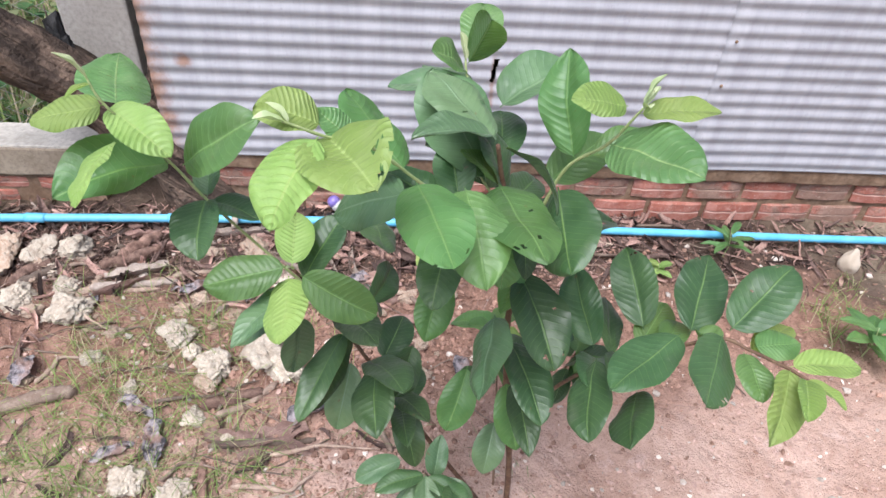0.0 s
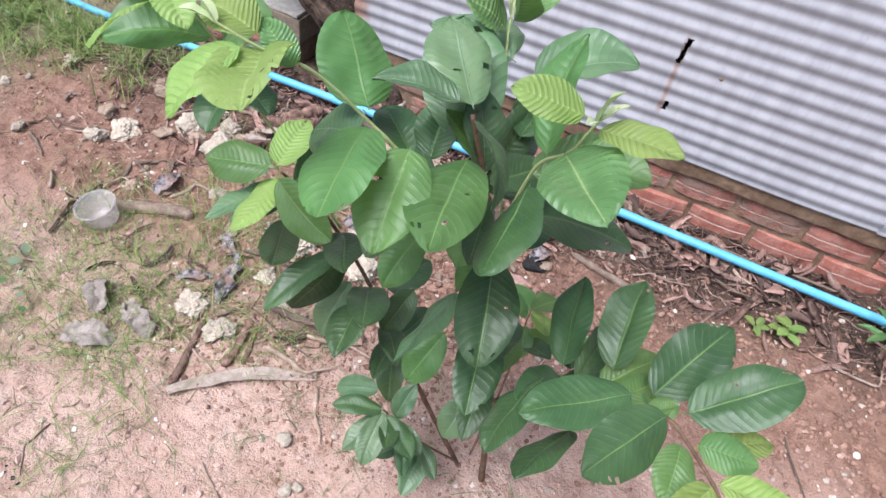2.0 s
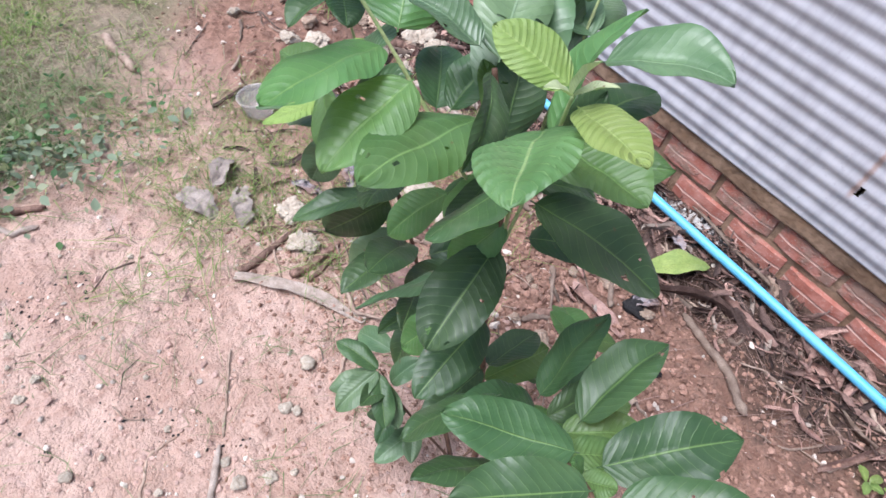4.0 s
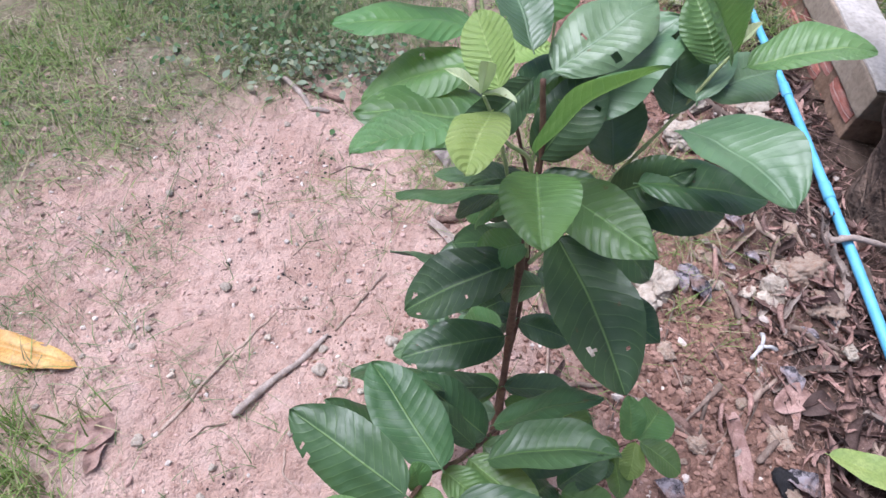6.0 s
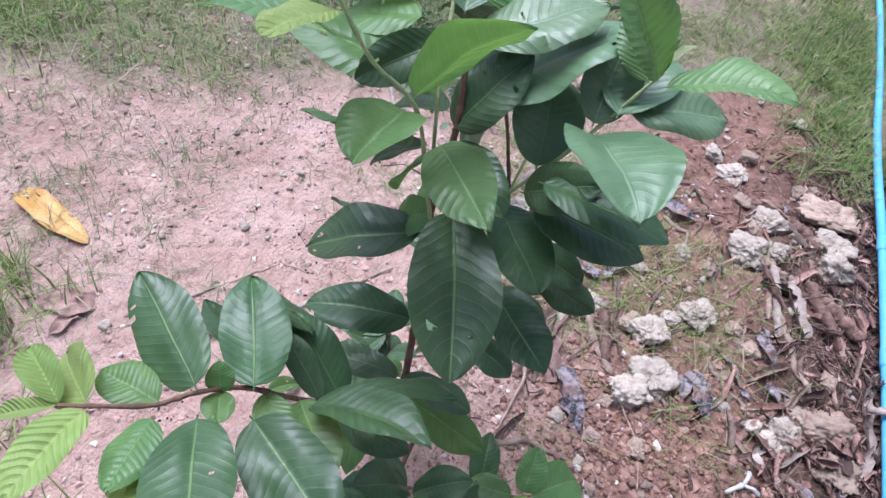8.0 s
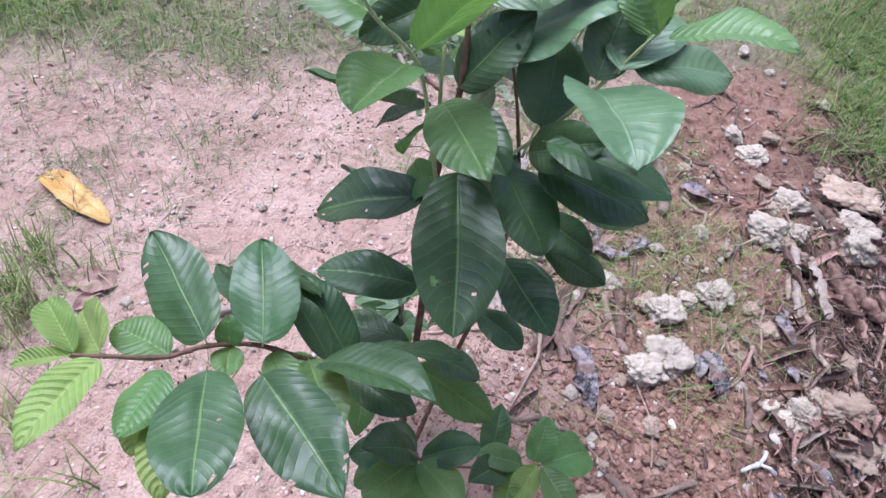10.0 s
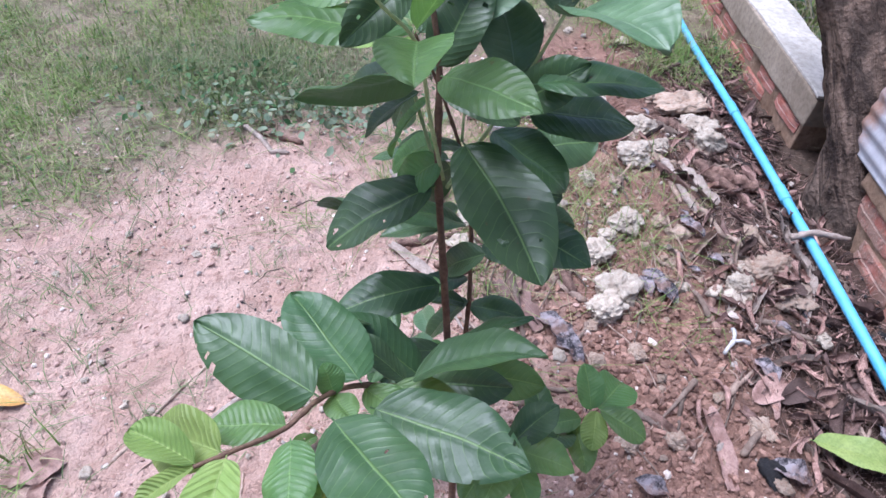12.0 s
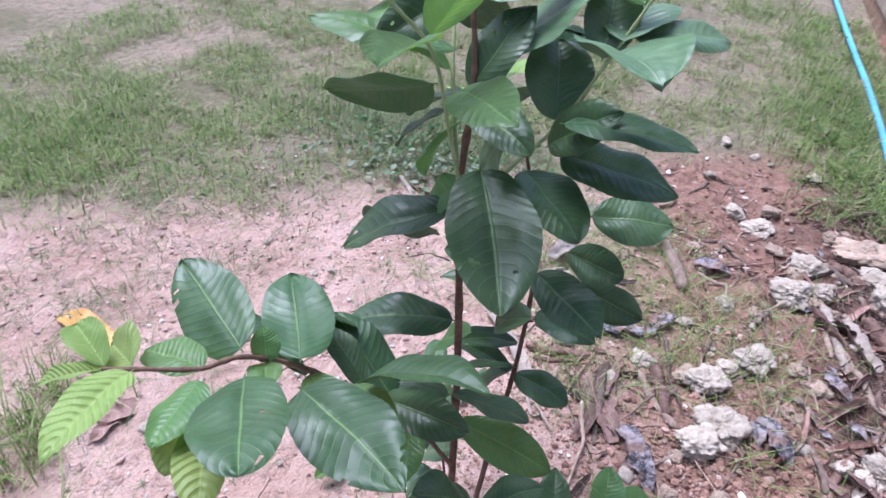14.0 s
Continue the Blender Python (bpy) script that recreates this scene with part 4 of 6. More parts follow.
# far-left shoot
leaf((-0.203, 0.608, 0.799), (-0.299, 0.532, 0.808), 0.69, "mid", fold=0.48, arch=0.07, up=(0.27, -0.23, 0.94), bites=0)
leaf((-0.230, 0.552, 0.859), (-0.246, 0.471, 0.838), 0.58, "young", fold=0.24, arch=0.03, up=(-0.53, -0.11, 0.84), bites=0)
leaf((-0.237, 0.589, 0.879), (-0.275, 0.712, 0.886), 0.58, "fresh", fold=0.00, arch=-0.03, up=(0.33, 0.04, 0.94), bites=0)
leaf((-0.244, 0.583, 0.879), (-0.176, 0.540, 0.850), 0.57, "young", fold=0.32, arch=0.05, up=(0.07, -0.48, 0.87), bites=0)
leaf((-0.245, 0.580, 0.884), (-0.312, 0.560, 0.873), 0.63, "young", fold=0.17, arch=0.01, up=(-0.01, -0.46, 0.89), bites=0)
leaf((-0.190, 0.604, 0.800), (-0.095, 0.576, 0.878), 0.60, "mid", up=(0, -0.6, 0.8))
leaf((-0.176, 0.617, 0.748), (-0.173, 0.536, 0.722), 0.76, "dark", fold=0.46, arch=0.06, up=(-0.21, -0.30, 0.93), bites=0)
leaf((-0.170, 0.610, 0.750), (-0.110, 0.580, 0.748), 0.74)
leaf((-0.173, 0.611, 0.754), (-0.170, 0.652, 0.787), 0.70, "pale", fold=0.45, arch=0.06, up=(-0.30, -0.58, 0.76), bites=0)
leaf((-0.248, 0.570, 0.915), (-0.266, 0.560, 0.945), 0.3, "bud", fold=0.8)
leaf((-0.246, 0.570, 0.910), (-0.262, 0.548, 0.905), 0.4, "young", fold=0.7)
# long side branch
leaf((0.429, 0.487, 0.666), (0.373, 0.377, 0.674), 0.51, "dark", fold=0.00, arch=-0.03, up=(0.46, -0.17, 0.87), bites=3)
leaf((0.398, 0.515, 0.636), (0.293, 0.440, 0.627), 0.52, "dark", fold=0.02, arch=-0.03, up=(-0.10, 0.03, 0.99), bites=0)
leaf((0.443, 0.499, 0.661), (0.535, 0.563, 0.709), 0.57, "dark", fold=0.13, arch=0.00, up=(-0.27, -0.29, 0.92), bites=4)
leaf((0.414, 0.524, 0.628), (0.477, 0.645, 0.660), 0.51, "dark", fold=0.18, arch=0.01, up=(0.05, -0.28, 0.96), bites=3)
leaf((0.449, 0.467, 0.657), (0.448, 0.404, 0.648), 0.64, "mid", fold=0.29, arch=0.04, up=(0.02, -0.14, 0.99), bites=0)
leaf((0.462, 0.470, 0.662), (0.522, 0.480, 0.662), 0.67, "mid", fold=0.08, arch=-0.00, up=(0.05, -0.29, 0.96), bites=0)
leaf((0.480, 0.430, 0.673), (0.444, 0.360, 0.630), 0.56, "young", fold=0.37, arch=0.06, up=(0.17, -0.58, 0.80), bites=0)
leaf((0.482, 0.432, 0.673), (0.565, 0.433, 0.672), 0.48, "young", fold=0.36, arch=0.06, up=(0.00, -0.02, 1.00), bites=0)
leaf((0.491, 0.414, 0.674), (0.466, 0.360, 0.674), 0.50, "young", fold=0.6)
leaf((0.491, 0.414, 0.674), (0.519, 0.378, 0.669), 0.36, "young", fold=0.6)
leaf((0.462, 0.470, 0.655), (0.525, 0.485, 0.635), 0.55, "young")
leaf((0.470, 0.480, 0.640), (0.541, 0.528, 0.640), 0.45, "young")
leaf((0.415, 0.496, 0.642), (0.402, 0.486, 0.668), 0.80, "mid")
leaf((0.412, 0.494, 0.640), (0.440, 0.512, 0.652), 0.80, "mid")
leaf((0.371, 0.555, 0.600), (0.369, 0.670, 0.650), 0.51, "dark", fold=0.45, arch=0.08, up=(-0.40, -0.37, 0.84), bites=2)
leaf((0.318, 0.568, 0.550), (0.298, 0.670, 0.614), 0.51, "dark", fold=0.17, arch=0.01, up=(-0.53, -0.52, 0.67), bites=0)
leaf((0.325, 0.570, 0.530), (0.288, 0.482, 0.583), 0.50)
leaf((0.345, 0.555, 0.555), (0.315, 0.490, 0.592), 0.40)
leaf((0.355, 0.491, 0.556), (0.315, 0.397, 0.574), 0.62, "dark", fold=0.16, arch=0.01, up=(-0.65, 0.40, 0.64), bites=0)
leaf((0.365, 0.540, 0.585), (0.420, 0.610, 0.600), 0.55, "mid")
leaf((0.385, 0.515, 0.610), (0.425, 0.575, 0.600), 0.55, "mid")
# low shoots
leaf((0.234, 0.815, 0.330), (0.157, 0.885, 0.282), 0.58, "mid")
leaf((0.234, 0.815, 0.330), (0.284, 0.805, 0.309), 0.70, "young")
leaf((0.234, 0.818, 0.330), (0.270, 0.880, 0.320), 0.66, "mid")
leaf((0.234, 0.810, 0.325), (0.180, 0.800, 0.360), 0.66, "mid")
leaf((0.236, 0.780, 0.280), (0.300, 0.745, 0.330), 0.52)
leaf((0.238, 0.760, 0.250), (0.160, 0.740, 0.290), 0.52)
leaf((0.340, 0.676, 0.420), (0.410, 0.640, 0.430), 0.62, "mid")
leaf((0.340, 0.676, 0.420), (0.370, 0.745, 0.425), 0.62, "mid")
leaf((0.335, 0.675, 0.410), (0.300, 0.730, 0.450), 0.60)
leaf((0.325, 0.668, 0.400), (0.380, 0.620, 0.480), 0.50)
leaf((0.098, 0.535, 0.298), (0.022, 0.505, 0.300), 0.46, "dark")
leaf((0.098, 0.535, 0.298), (0.105, 0.455, 0.262), 0.50, "pale")
leaf((0.100, 0.533, 0.296), (0.170, 0.500, 0.268), 0.46, "dark")
leaf((0.105, 0.540, 0.280), (0.060, 0.470, 0.250), 0.48, "pale")
leaf((0.110, 0.545, 0.265), (0.130, 0.480, 0.300), 0.46)
leaf((0.120, 0.555, 0.230), (0.050, 0.530, 0.215), 0.44)
leaf((0.125, 0.560, 0.220), (0.160, 0.500, 0.190), 0.46, "dark")
# low leaves and the pale-spotted rosette near the ground
leaf((0.108, 0.581, 0.673), (0.085, 0.520, 0.610), 0.55, "mid", up=(0, -0.7, 0.6))
leaf((0.076, 0.655, 0.460), (0.052, 0.600, 0.400), 0.60, up=(0.3, -0.7, 0.6))
leaf((0.061, 0.645, 0.341), (0.082, 0.575, 0.250), 0.46, up=(0, -0.8, 0.5))
leaf((-0.015, 0.620, 0.461), (-0.040, 0.560, 0.375), 0.52, "pale", up=(0, -0.8, 0.5))
leaf((0.153, 0.596, 0.479), (0.125, 0.540, 0.400), 0.55, "mid", up=(0, -0.8, 0.5))
leaf((0.211, 0.616, 0.324), (0.195, 0.560, 0.255), 0.60, "pale", up=(0, -0.8, 0.5))
leaf((0.214, 0.600, 0.441), (0.235, 0.540, 0.350), 0.50, "mid", up=(0, -0.8, 0.5))
leaf((0.063, 0.590, 0.250), (-0.015, 0.575, 0.220), 0.50, "pale", up=(0, -0.5, 0.9))
leaf((0.112, 0.547, 0.268), (0.125, 0.590, 0.320), 0.55, "pale", up=(0, -0.6, 0.8))
leaf((0.107, 0.542, 0.265), (0.175, 0.520, 0.250), 0.50, "pale", up=(0, -0.5, 0.9))
leaf((0.140, 0.575, 0.180), (0.095, 0.525, 0.150), 0.50, "dark")
leaf((0.150, 0.580, 0.160), (0.205, 0.545, 0.140), 0.50, "pale")
leaf((0.160, 0.590, 0.140), (0.165, 0.500, 0.120), 0.50, "pale")
leaf((0.196, 0.575, 0.715), (0.176, 0.530, 0.650), 0.55, "mid", up=(0.5, -0.3, 0.5))
# leaves low on the main stem, towards the wall
leaf((0.226, 0.598, 0.449), (0.224, 0.695, 0.449), 0.62, "dark", fold=0.11, arch=0.00, up=(-0.44, -0.09, 0.89))
leaf((0.303, 0.580, 0.485), (0.372, 0.605, 0.478), 0.50, "mid", up=(0.4, 0.1, 0.9))
leaf((0.223, 0.608, 0.395), (0.235, 0.735, 0.385), 0.44, "mid", up=(0.5, 0, 0.8))
leaf((0.340, 0.560, 0.545), (0.352, 0.655, 0.568), 0.46, up=(0.5, 0.1, 0.8))
leaf((0.330, 0.668, 0.408), (0.395, 0.622, 0.395), 0.58, "mid")
leaf((0.335, 0.670, 0.405), (0.362, 0.595, 0.385), 0.58, "dark")
leaf((0.340, 0.676, 0.412), (0.400, 0.700, 0.388), 0.60, "mid")
leaf((0.330, 0.668, 0.395), (0.300, 0.615, 0.370), 0.55, "dark")
leaf((0.236, 0.790, 0.300), (0.305, 0.800, 0.285), 0.60, "mid")
leaf((0.236, 0.800, 0.310), (0.250, 0.735, 0.300), 0.60, "mid")
leaf((0.176, 0.565, 0.785), (0.215, 0.640, 0.778), 0.56, "dark", up=(0.4, 0, 0.9))
# inner leaves of the crown
leaf((0.170, 0.564, 0.795), (0.130, 0.600, 0.872), 0.60, "dark", up=(0.6, -0.2, 0.6), bites=3)
leaf((0.160, 0.640, 0.755), (0.170, 0.700, 0.812), 0.60, "dark", up=(0.6, -0.2, 0.6))
leaf((0.160, 0.651, 0.752), (0.149, 0.769, 0.736), 0.60, "dark", fold=0.15, arch=0.02, up=(0.22, 0.17, 0.96))
leaf((0.125, 0.530, 0.790), (0.175, 0.480, 0.830), 0.52, "mid", up=(0.4, -0.2, 0.8))
leaf((0.037, 0.688, 0.611), (0.006, 0.784, 0.615), 0.70, "dark", fold=0.03, arch=-0.01, up=(0.53, 0.14, 0.84), bites=0)
leaf((0.022, 0.689, 0.489), (0.006, 0.792, 0.454), 0.51, "dark", fold=0.12, arch=-0.00, up=(0.93, 0.24, 0.29), bites=0)
leaf((0.011, 0.671, 0.531), (0.041, 0.748, 0.541), 0.66, "dark", fold=0.33, arch=0.05, up=(0.72, -0.36, 0.60), bites=0)
leaf((0.303, 0.516, 0.590), (0.273, 0.416, 0.557), 0.61, "dark", fold=0.22, arch=0.02, up=(-0.72, -0.00, 0.69), bites=0)

# ---- rocks ----
ROCKS = [rock_mesh("rock_shape", 1.0, 3.7 * i + 1.3, M_ROCK, 0.5, 0.62 + 0.05 * (i % 3)) for i in range(9)]
EARTHY = [rock_mesh("earthy_rock_shape", 1.0, 5.1 * i + 2.2, M_ROCK_EARTH, 0.5, 0.6) for i in range(3)]
SMALL = [rock_mesh("pebble_shape", 1.0, 2.9 * i + 0.7, M_ROCK, 0.5, 0.75, 3, 0.35) for i in range(5)]
ROCK_NO = [0]


def rock(x, y, r, label="crumbly whitish limestone lump lying on the soil", stretch=1.0, turn=None, group="limestone lumps", stained=False):
    i = ROCK_NO[0] = ROCK_NO[0] + 1
    ob = new("rock", ROCKS[i % 9])
    a = turn if turn is not None else R.uniform(0, 6.3)
    if r < 0.018:
        ob.data = SMALL[i % 5]
    if stained or group == "stones among the litter":
        ob.data = EARTHY[i % 3]
    ob.matrix_basis = Matrix.Translation((x, y, ground_z(x, y) + r * 0.28)) @ Matrix.Rotation(a, 4, "Z") @ Matrix.Diagonal((r * stretch, r, r * 0.95, 1))
    return tagged(ob, label, "rock", group)


rock(-0.268, 1.026, 0.046, "long crumbly whitish limestone lump beside the sapling", 1.4, 2.5)
rock(-0.210, 0.987, 0.042, "crumbly whitish limestone knob beside the sapling", 1.35, 2.2)
rock(-0.374, 0.991, 0.042, stretch=1.1, turn=2.0)
rock(-0.489, 1.090, 0.043, stretch=1.05, turn=2.0)
rock(-0.439, 1.034, 0.024)
rock(-0.775, 1.172, 0.051, stretch=1.05, turn=0.6)
rock(-0.818, 1.249, 0.034)
rock(-0.920, 1.216, 0.046, stretch=1.2, turn=2.04)
rock(-1.061, 1.386, 0.058, "long earth-stained limestone block beside the pipe", 1.85, 2.04, stained=True)
rock(-0.953, 1.413, 0.046, stretch=1.6, turn=2.04)
rock(-0.855, 1.405, 0.046, turn=0.4)
rock(-0.88, 1.335, 0.026)
rock(-1.063, 1.096, 0.044, stretch=1.1, turn=2.0)
rock(-1.09, 1.022, 0.027)
rock(-0.268, 1.440, 0.046, "brown earth-stained lump beside the pipe", stained=True)
rock(-0.355, 1.408, 0.050, "brown earth-stained lump beside the pipe", 1.45, 1.99, stained=True)
rock(-0.290, 1.322, 0.036, turn=2.4)
rock(-0.250, 1.300, 0.026)
rock(-0.266, 1.255, 0.020)
rock(-0.286, 1.183, 0.020)
rock(-0.345, 1.345, 0.022)
rock(-0.390, 0.850, 0.024)
rock(-0.015, 0.94, 0.013)
rock(-0.075, 0.868, 0.016)
rock(-0.085, 0.90, 0.010)
rock(-1.29, 0.94, 0.020)
rock(-1.43, 1.255, 0.026)
rock(-1.55, 0.98, 0.024)
rock(-1.51, 1.08, 0.018)
rock(-0.48, 0.696, 0.038)
rock(-0.380, 0.670, 0.034)
rock(-0.107, 0.528, 0.015)
rock(-0.393, 0.863, 0.021)
rock(-0.30, 0.80, 0.017)
rock(-0.55, 0.93, 0.020)
rock(-0.66, 1.02, 0.024)
rock(-0.046, 0.450, 0.013)
rock(-0.030, 0.463, 0.011)
rock(0.034, 0.315, 0.015)
rock(0.055, 0.363, 0.012)
rock(-0.105, 0.525, 0.011)
rock(-0.133, 0.085, 0.011)
rock(0.21, 0.02, 0.013)
for i in range(46):
    rock(R.uniform(-0.75, 0.3), R.uniform(-0.25, 0.62), R.uniform(0.004, 0.010), "small cream pebble on bare sand", group="scattered pebbles")
for i in range(90):
    x, y = R.uniform(-1.15, 0.35), R.uniform(0.92, 1.44)
    rock(x, y, 0.006 + 0.020 * R.random() ** 1.8, "crumbly earth-stained stone among the litter", R.uniform(0.8, 1.4), group="stones among the litter")
cone = bmesh.new()
bmesh.ops.create_icosphere(cone, subdivisions=4, radius=1.0)
for v in cone.verts:
    p = v.co.copy()
    slim = 1.0 - 0.50 * smooth01(-0.4, 1.0, p.z)
    v.co = Vector((p.x * 0.034 * slim, p.y * 0.026 * slim, p.z * 0.046)) * (1 + 0.22 * noise.noise(p * 1.3) + 0.05 * noise.noise(p * 5)) + Vector((1.394, 1.403, 0.036))
tagged(solid("white_stone", cone, M_ROCK, None, "", True), "smooth white upright stone below the pipe", "rock")


def chip_field(name, mat, count, spot, rmin, rmax, label, category, flat=0.7):
    """Many small stones or crumbs as one mesh; spot() gives a place or None."""
    base = bmesh.new()
    bmesh.ops.create_icosphere(base, subdivisions=1, radius=1.0)
    bv = [v.co.copy() for v in base.verts]
    bf = [tuple(v.index for v in f.verts) for f in base.faces]
    base.free()
    verts, faces = [], []
    for _ in range(count):
        p = spot()
        if p is None:
            continue
        r = rmin + (rmax - rmin) * R.random() ** 2.6
        z = ground_z(*p) + r * 0.25
        rot = Euler((R.uniform(0, 6), R.uniform(0, 6), R.uniform(0, 6))).to_matrix()
        s = Vector((R.uniform(0.7, 1.3), R.uniform(0.7, 1.2), R.uniform(0.6, 1.0)))
        o = len(verts)
        for q in bv:
            w = rot @ Vector((q.x * s.x, q.y * s.y, q.z * s.z)) * (r * R.uniform(0.55, 1.3))
            verts.append((p[0] + w.x, p[1] + w.y, z + w.z * flat))
        faces += [tuple(i + o for i in f) for f in bf]
    return tagged(mesh_ob(name, verts, faces, mat, smooth=False), label, category, kind="stuff")


def on_sand():
    x, y = R.uniform(-1.0, 1.4), R.uniform(-0.6, 1.1)
    return (x, y) if noise.noise(Vector((x * 5, y * 5, 2))) + R.random() * 0.9 > 0.35 else None


def on_strip():
    x, y = R.uniform(-1.5, 1.8), R.uniform(0.72, 1.6)
    return (x, y) if R.random() < strip_of(x, y) + 0.05 else None


def on_heap():
    x, y = R.gauss(-0.02, 0.22), R.gauss(1.08, 0.13)
    return (x, y) if y < 1.5 else None


def near_foot():
    return (R.gauss(0.05, 0.16), R.gauss(0.62, 0.14))


chip_field("sand_clods", M_SANDCLOD, 10000, on_sand, 0.0012, 0.0085, "small lumps of dried sandy soil", "soil", 0.55)
chip_field("pebbles", M_PEBBLE, 3600, on_sand, 0.0010, 0.0075, "pale pebbles strewn over the sandy soil", "pebbles")
chip_field("strip_pebbles", M_PEBBLE, 700, on_strip, 0.002, 0.013, "whitish pebbles among the dry litter", "pebbles")
chip_field("soil_crumbs", M_CLOD, 6000, on_strip, 0.0012, 0.0085, "reddish crumbs of loose soil along the wall", "soil")
chip_field("soil_heap", M_CLOD, 4600, on_heap, 0.0012, 0.012, "heap of reddish soil clods", "soil")
chip_field("foot_crumbs", M_CLOD, 1500, near_foot, 0.0012, 0.0065, "reddish crumbs around the foot of the sapling", "soil")
CRUMBS = [(R.gauss(-0.38, 0.22), R.gauss(0.08, 0.2)) for _ in range(16)]
chip_field("wall_foot_crumbs", M_CLOD, 2600, lambda: (R.gauss(0.60, 0.30), min(1.5, R.gauss(1.18, 0.16))), 0.0014, 0.010, "reddish crumbs of loose soil below the pipe", "soil")
chip_field("rubble_crumbs", M_CLOD, 1500, lambda: (R.gauss(-0.32, 0.15), R.gauss(0.72, 0.09)), 0.0014, 0.008, "reddish crumbs around the sticks and lumps", "soil")
chip_field("dark_crumbs", M_CHAR, 300, lambda: tuple(c + R.gauss(0, 0.022) for c in R.choice(CRUMBS)), 0.0010, 0.0044, "dark specks of char and dung on the sand", "crumbs")


# ---- litter ----
def bare(x, y):
    """Trodden soil below the pipe, where little litter lies."""
    return x > 0.10 and y < 1.33 + 0.12 * noise.noise(Vector((x * 5, y * 5, 6))) and R.random() > 0.14


def dry_leaf_data(L, w, seed):
    """A dead leaf or shred, curled across, bent along and broken at the ends."""
    rr = random.Random(seed)
    nu, nv = 12, 4
    curl, bend, twist, sway = rr.uniform(0.8, 4.6), rr.uniform(-0.45, 0.8), rr.gauss(0, 1.5), rr.gauss(0, 0.6)
    blunt = rr.choice((0.15, 0.3, 0.7, 0.9))
    verts, faces = [], []
    for i in range(nu + 1):
        u = i / nu
        half = 0.5 * w * L * max(0.05, math.sin(math.pi * (0.04 + 0.92 * u)) ** blunt) * (1 + 0.35 * noise.noise(Vector((u * 6, seed * 1.7, 0))))
        for j in range(-nv, nv + 1):
            v = j / nv
            a = v * curl * 0.5
            y, z = (math.sin(a) / (curl * 0.5)) * half, (1 - math.cos(a)) / (curl * 0.5) * half * 1.3
            t = twist * (u - 0.5)
            y, z = y * math.cos(t) - z * math.sin(t), y * math.sin(t) + z * math.cos(t)
            z += bend * L * (u - 0.5) ** 2 + 0.06 * L * noise.noise(Vector((u * 5, v * 2, seed)))
            verts.append(((u - 0.5) * L, y + sway * L * (u - 0.5) ** 2, z))
    m = 2 * nv + 1
    for i in range(nu):
        for j in range(m - 1):
            a = i * m + j
            faces.append((a, a + 1, a + m + 1, a + m))
    return verts, faces


def leaf_mesh(name, data, mat):
    me = bpy.data.meshes.new(name)
    me.from_pydata(data[0], [], data[1])
    me.materials.append(mat)
    me.polygons.foreach_set("use_smooth", [True] * len(me.polygons))
    return me


DRY = [leaf_mesh("dry_leaf_shape", dry_leaf_data(1.0, R.choice((0.07, 0.10, 0.14, 0.20, 0.30)), 40 + i), M_LITTER) for i in range(24)]
for i in range(190):
    x, y = R.uniform(-1.25, 1.55), 1.60 - abs(R.gauss(0, 0.22))
    if y < 0.80 or bare(x, y) or R.random() > 0.25 + strip_of(x, y) * (1.0 if x < 0.75 else 0.45):
        continue
    L = 0.035 + 0.11 * R.random() ** 1.7
    ob = new("dry_leaf", DRY[i % 24])
    ob.matrix_basis = Matrix.Translation((x, y, ground_z(x, y) + 0.006 + 0.016 * R.random())) @ Euler((R.gauss(0, 0.35), R.gauss(0, 0.3), R.uniform(0, 6.3))).to_matrix().to_4x4() @ Matrix.Diagonal((L, L, L, 1))
    tagged(ob, "curled brown dead leaf in the litter below the wall", "dead leaf", "dead leaves along the wall")

BROAD = [leaf_mesh("dry_leaf_shape", dry_leaf_data(1.0, R.choice((0.32, 0.42, 0.55)), 140 + i), M_LITTER) for i in range(12)]
for i in range(105):
    x, y = R.uniform(-0.75, 0.95), R.uniform(1.37, 1.615)
    L = R.uniform(0.035, 0.085)
    ob = new("dry_leaf", BROAD[i % 12])
    ob.matrix_basis = Matrix.Translation((x, y, ground_z(x, y) + 0.010 + 0.016 * R.random())) @ Euler((R.gauss(0, 0.6), R.gauss(0, 0.4), R.uniform(0, 6.3))).to_matrix().to_4x4() @ Matrix.Diagonal((L, L, L, 1))
    tagged(ob, "broad curled brown dead leaf against the wall foot", "dead leaf", "dead leaves along the wall")

for i in range(60):
    x, y = R.gauss(-0.42, 0.22), R.gauss(0.74, 0.13)
    L = R.uniform(0.03, 0.10)
    ob = new("dry_leaf", DRY[(i * 5) % 24])
    ob.matrix_basis = Matrix.Translation((x, y, ground_z(x, y) + 0.004)) @ Euler((R.gauss(0, 0.25), R.gauss(0, 0.2), R.uniform(0, 6.3))).to_matrix().to_4x4() @ Matrix.Diagonal((L, L, L * 0.7, 1))
    tagged(ob, "flattened brown dead leaf among the lumps", "dead leaf", "dead leaves among the lumps")

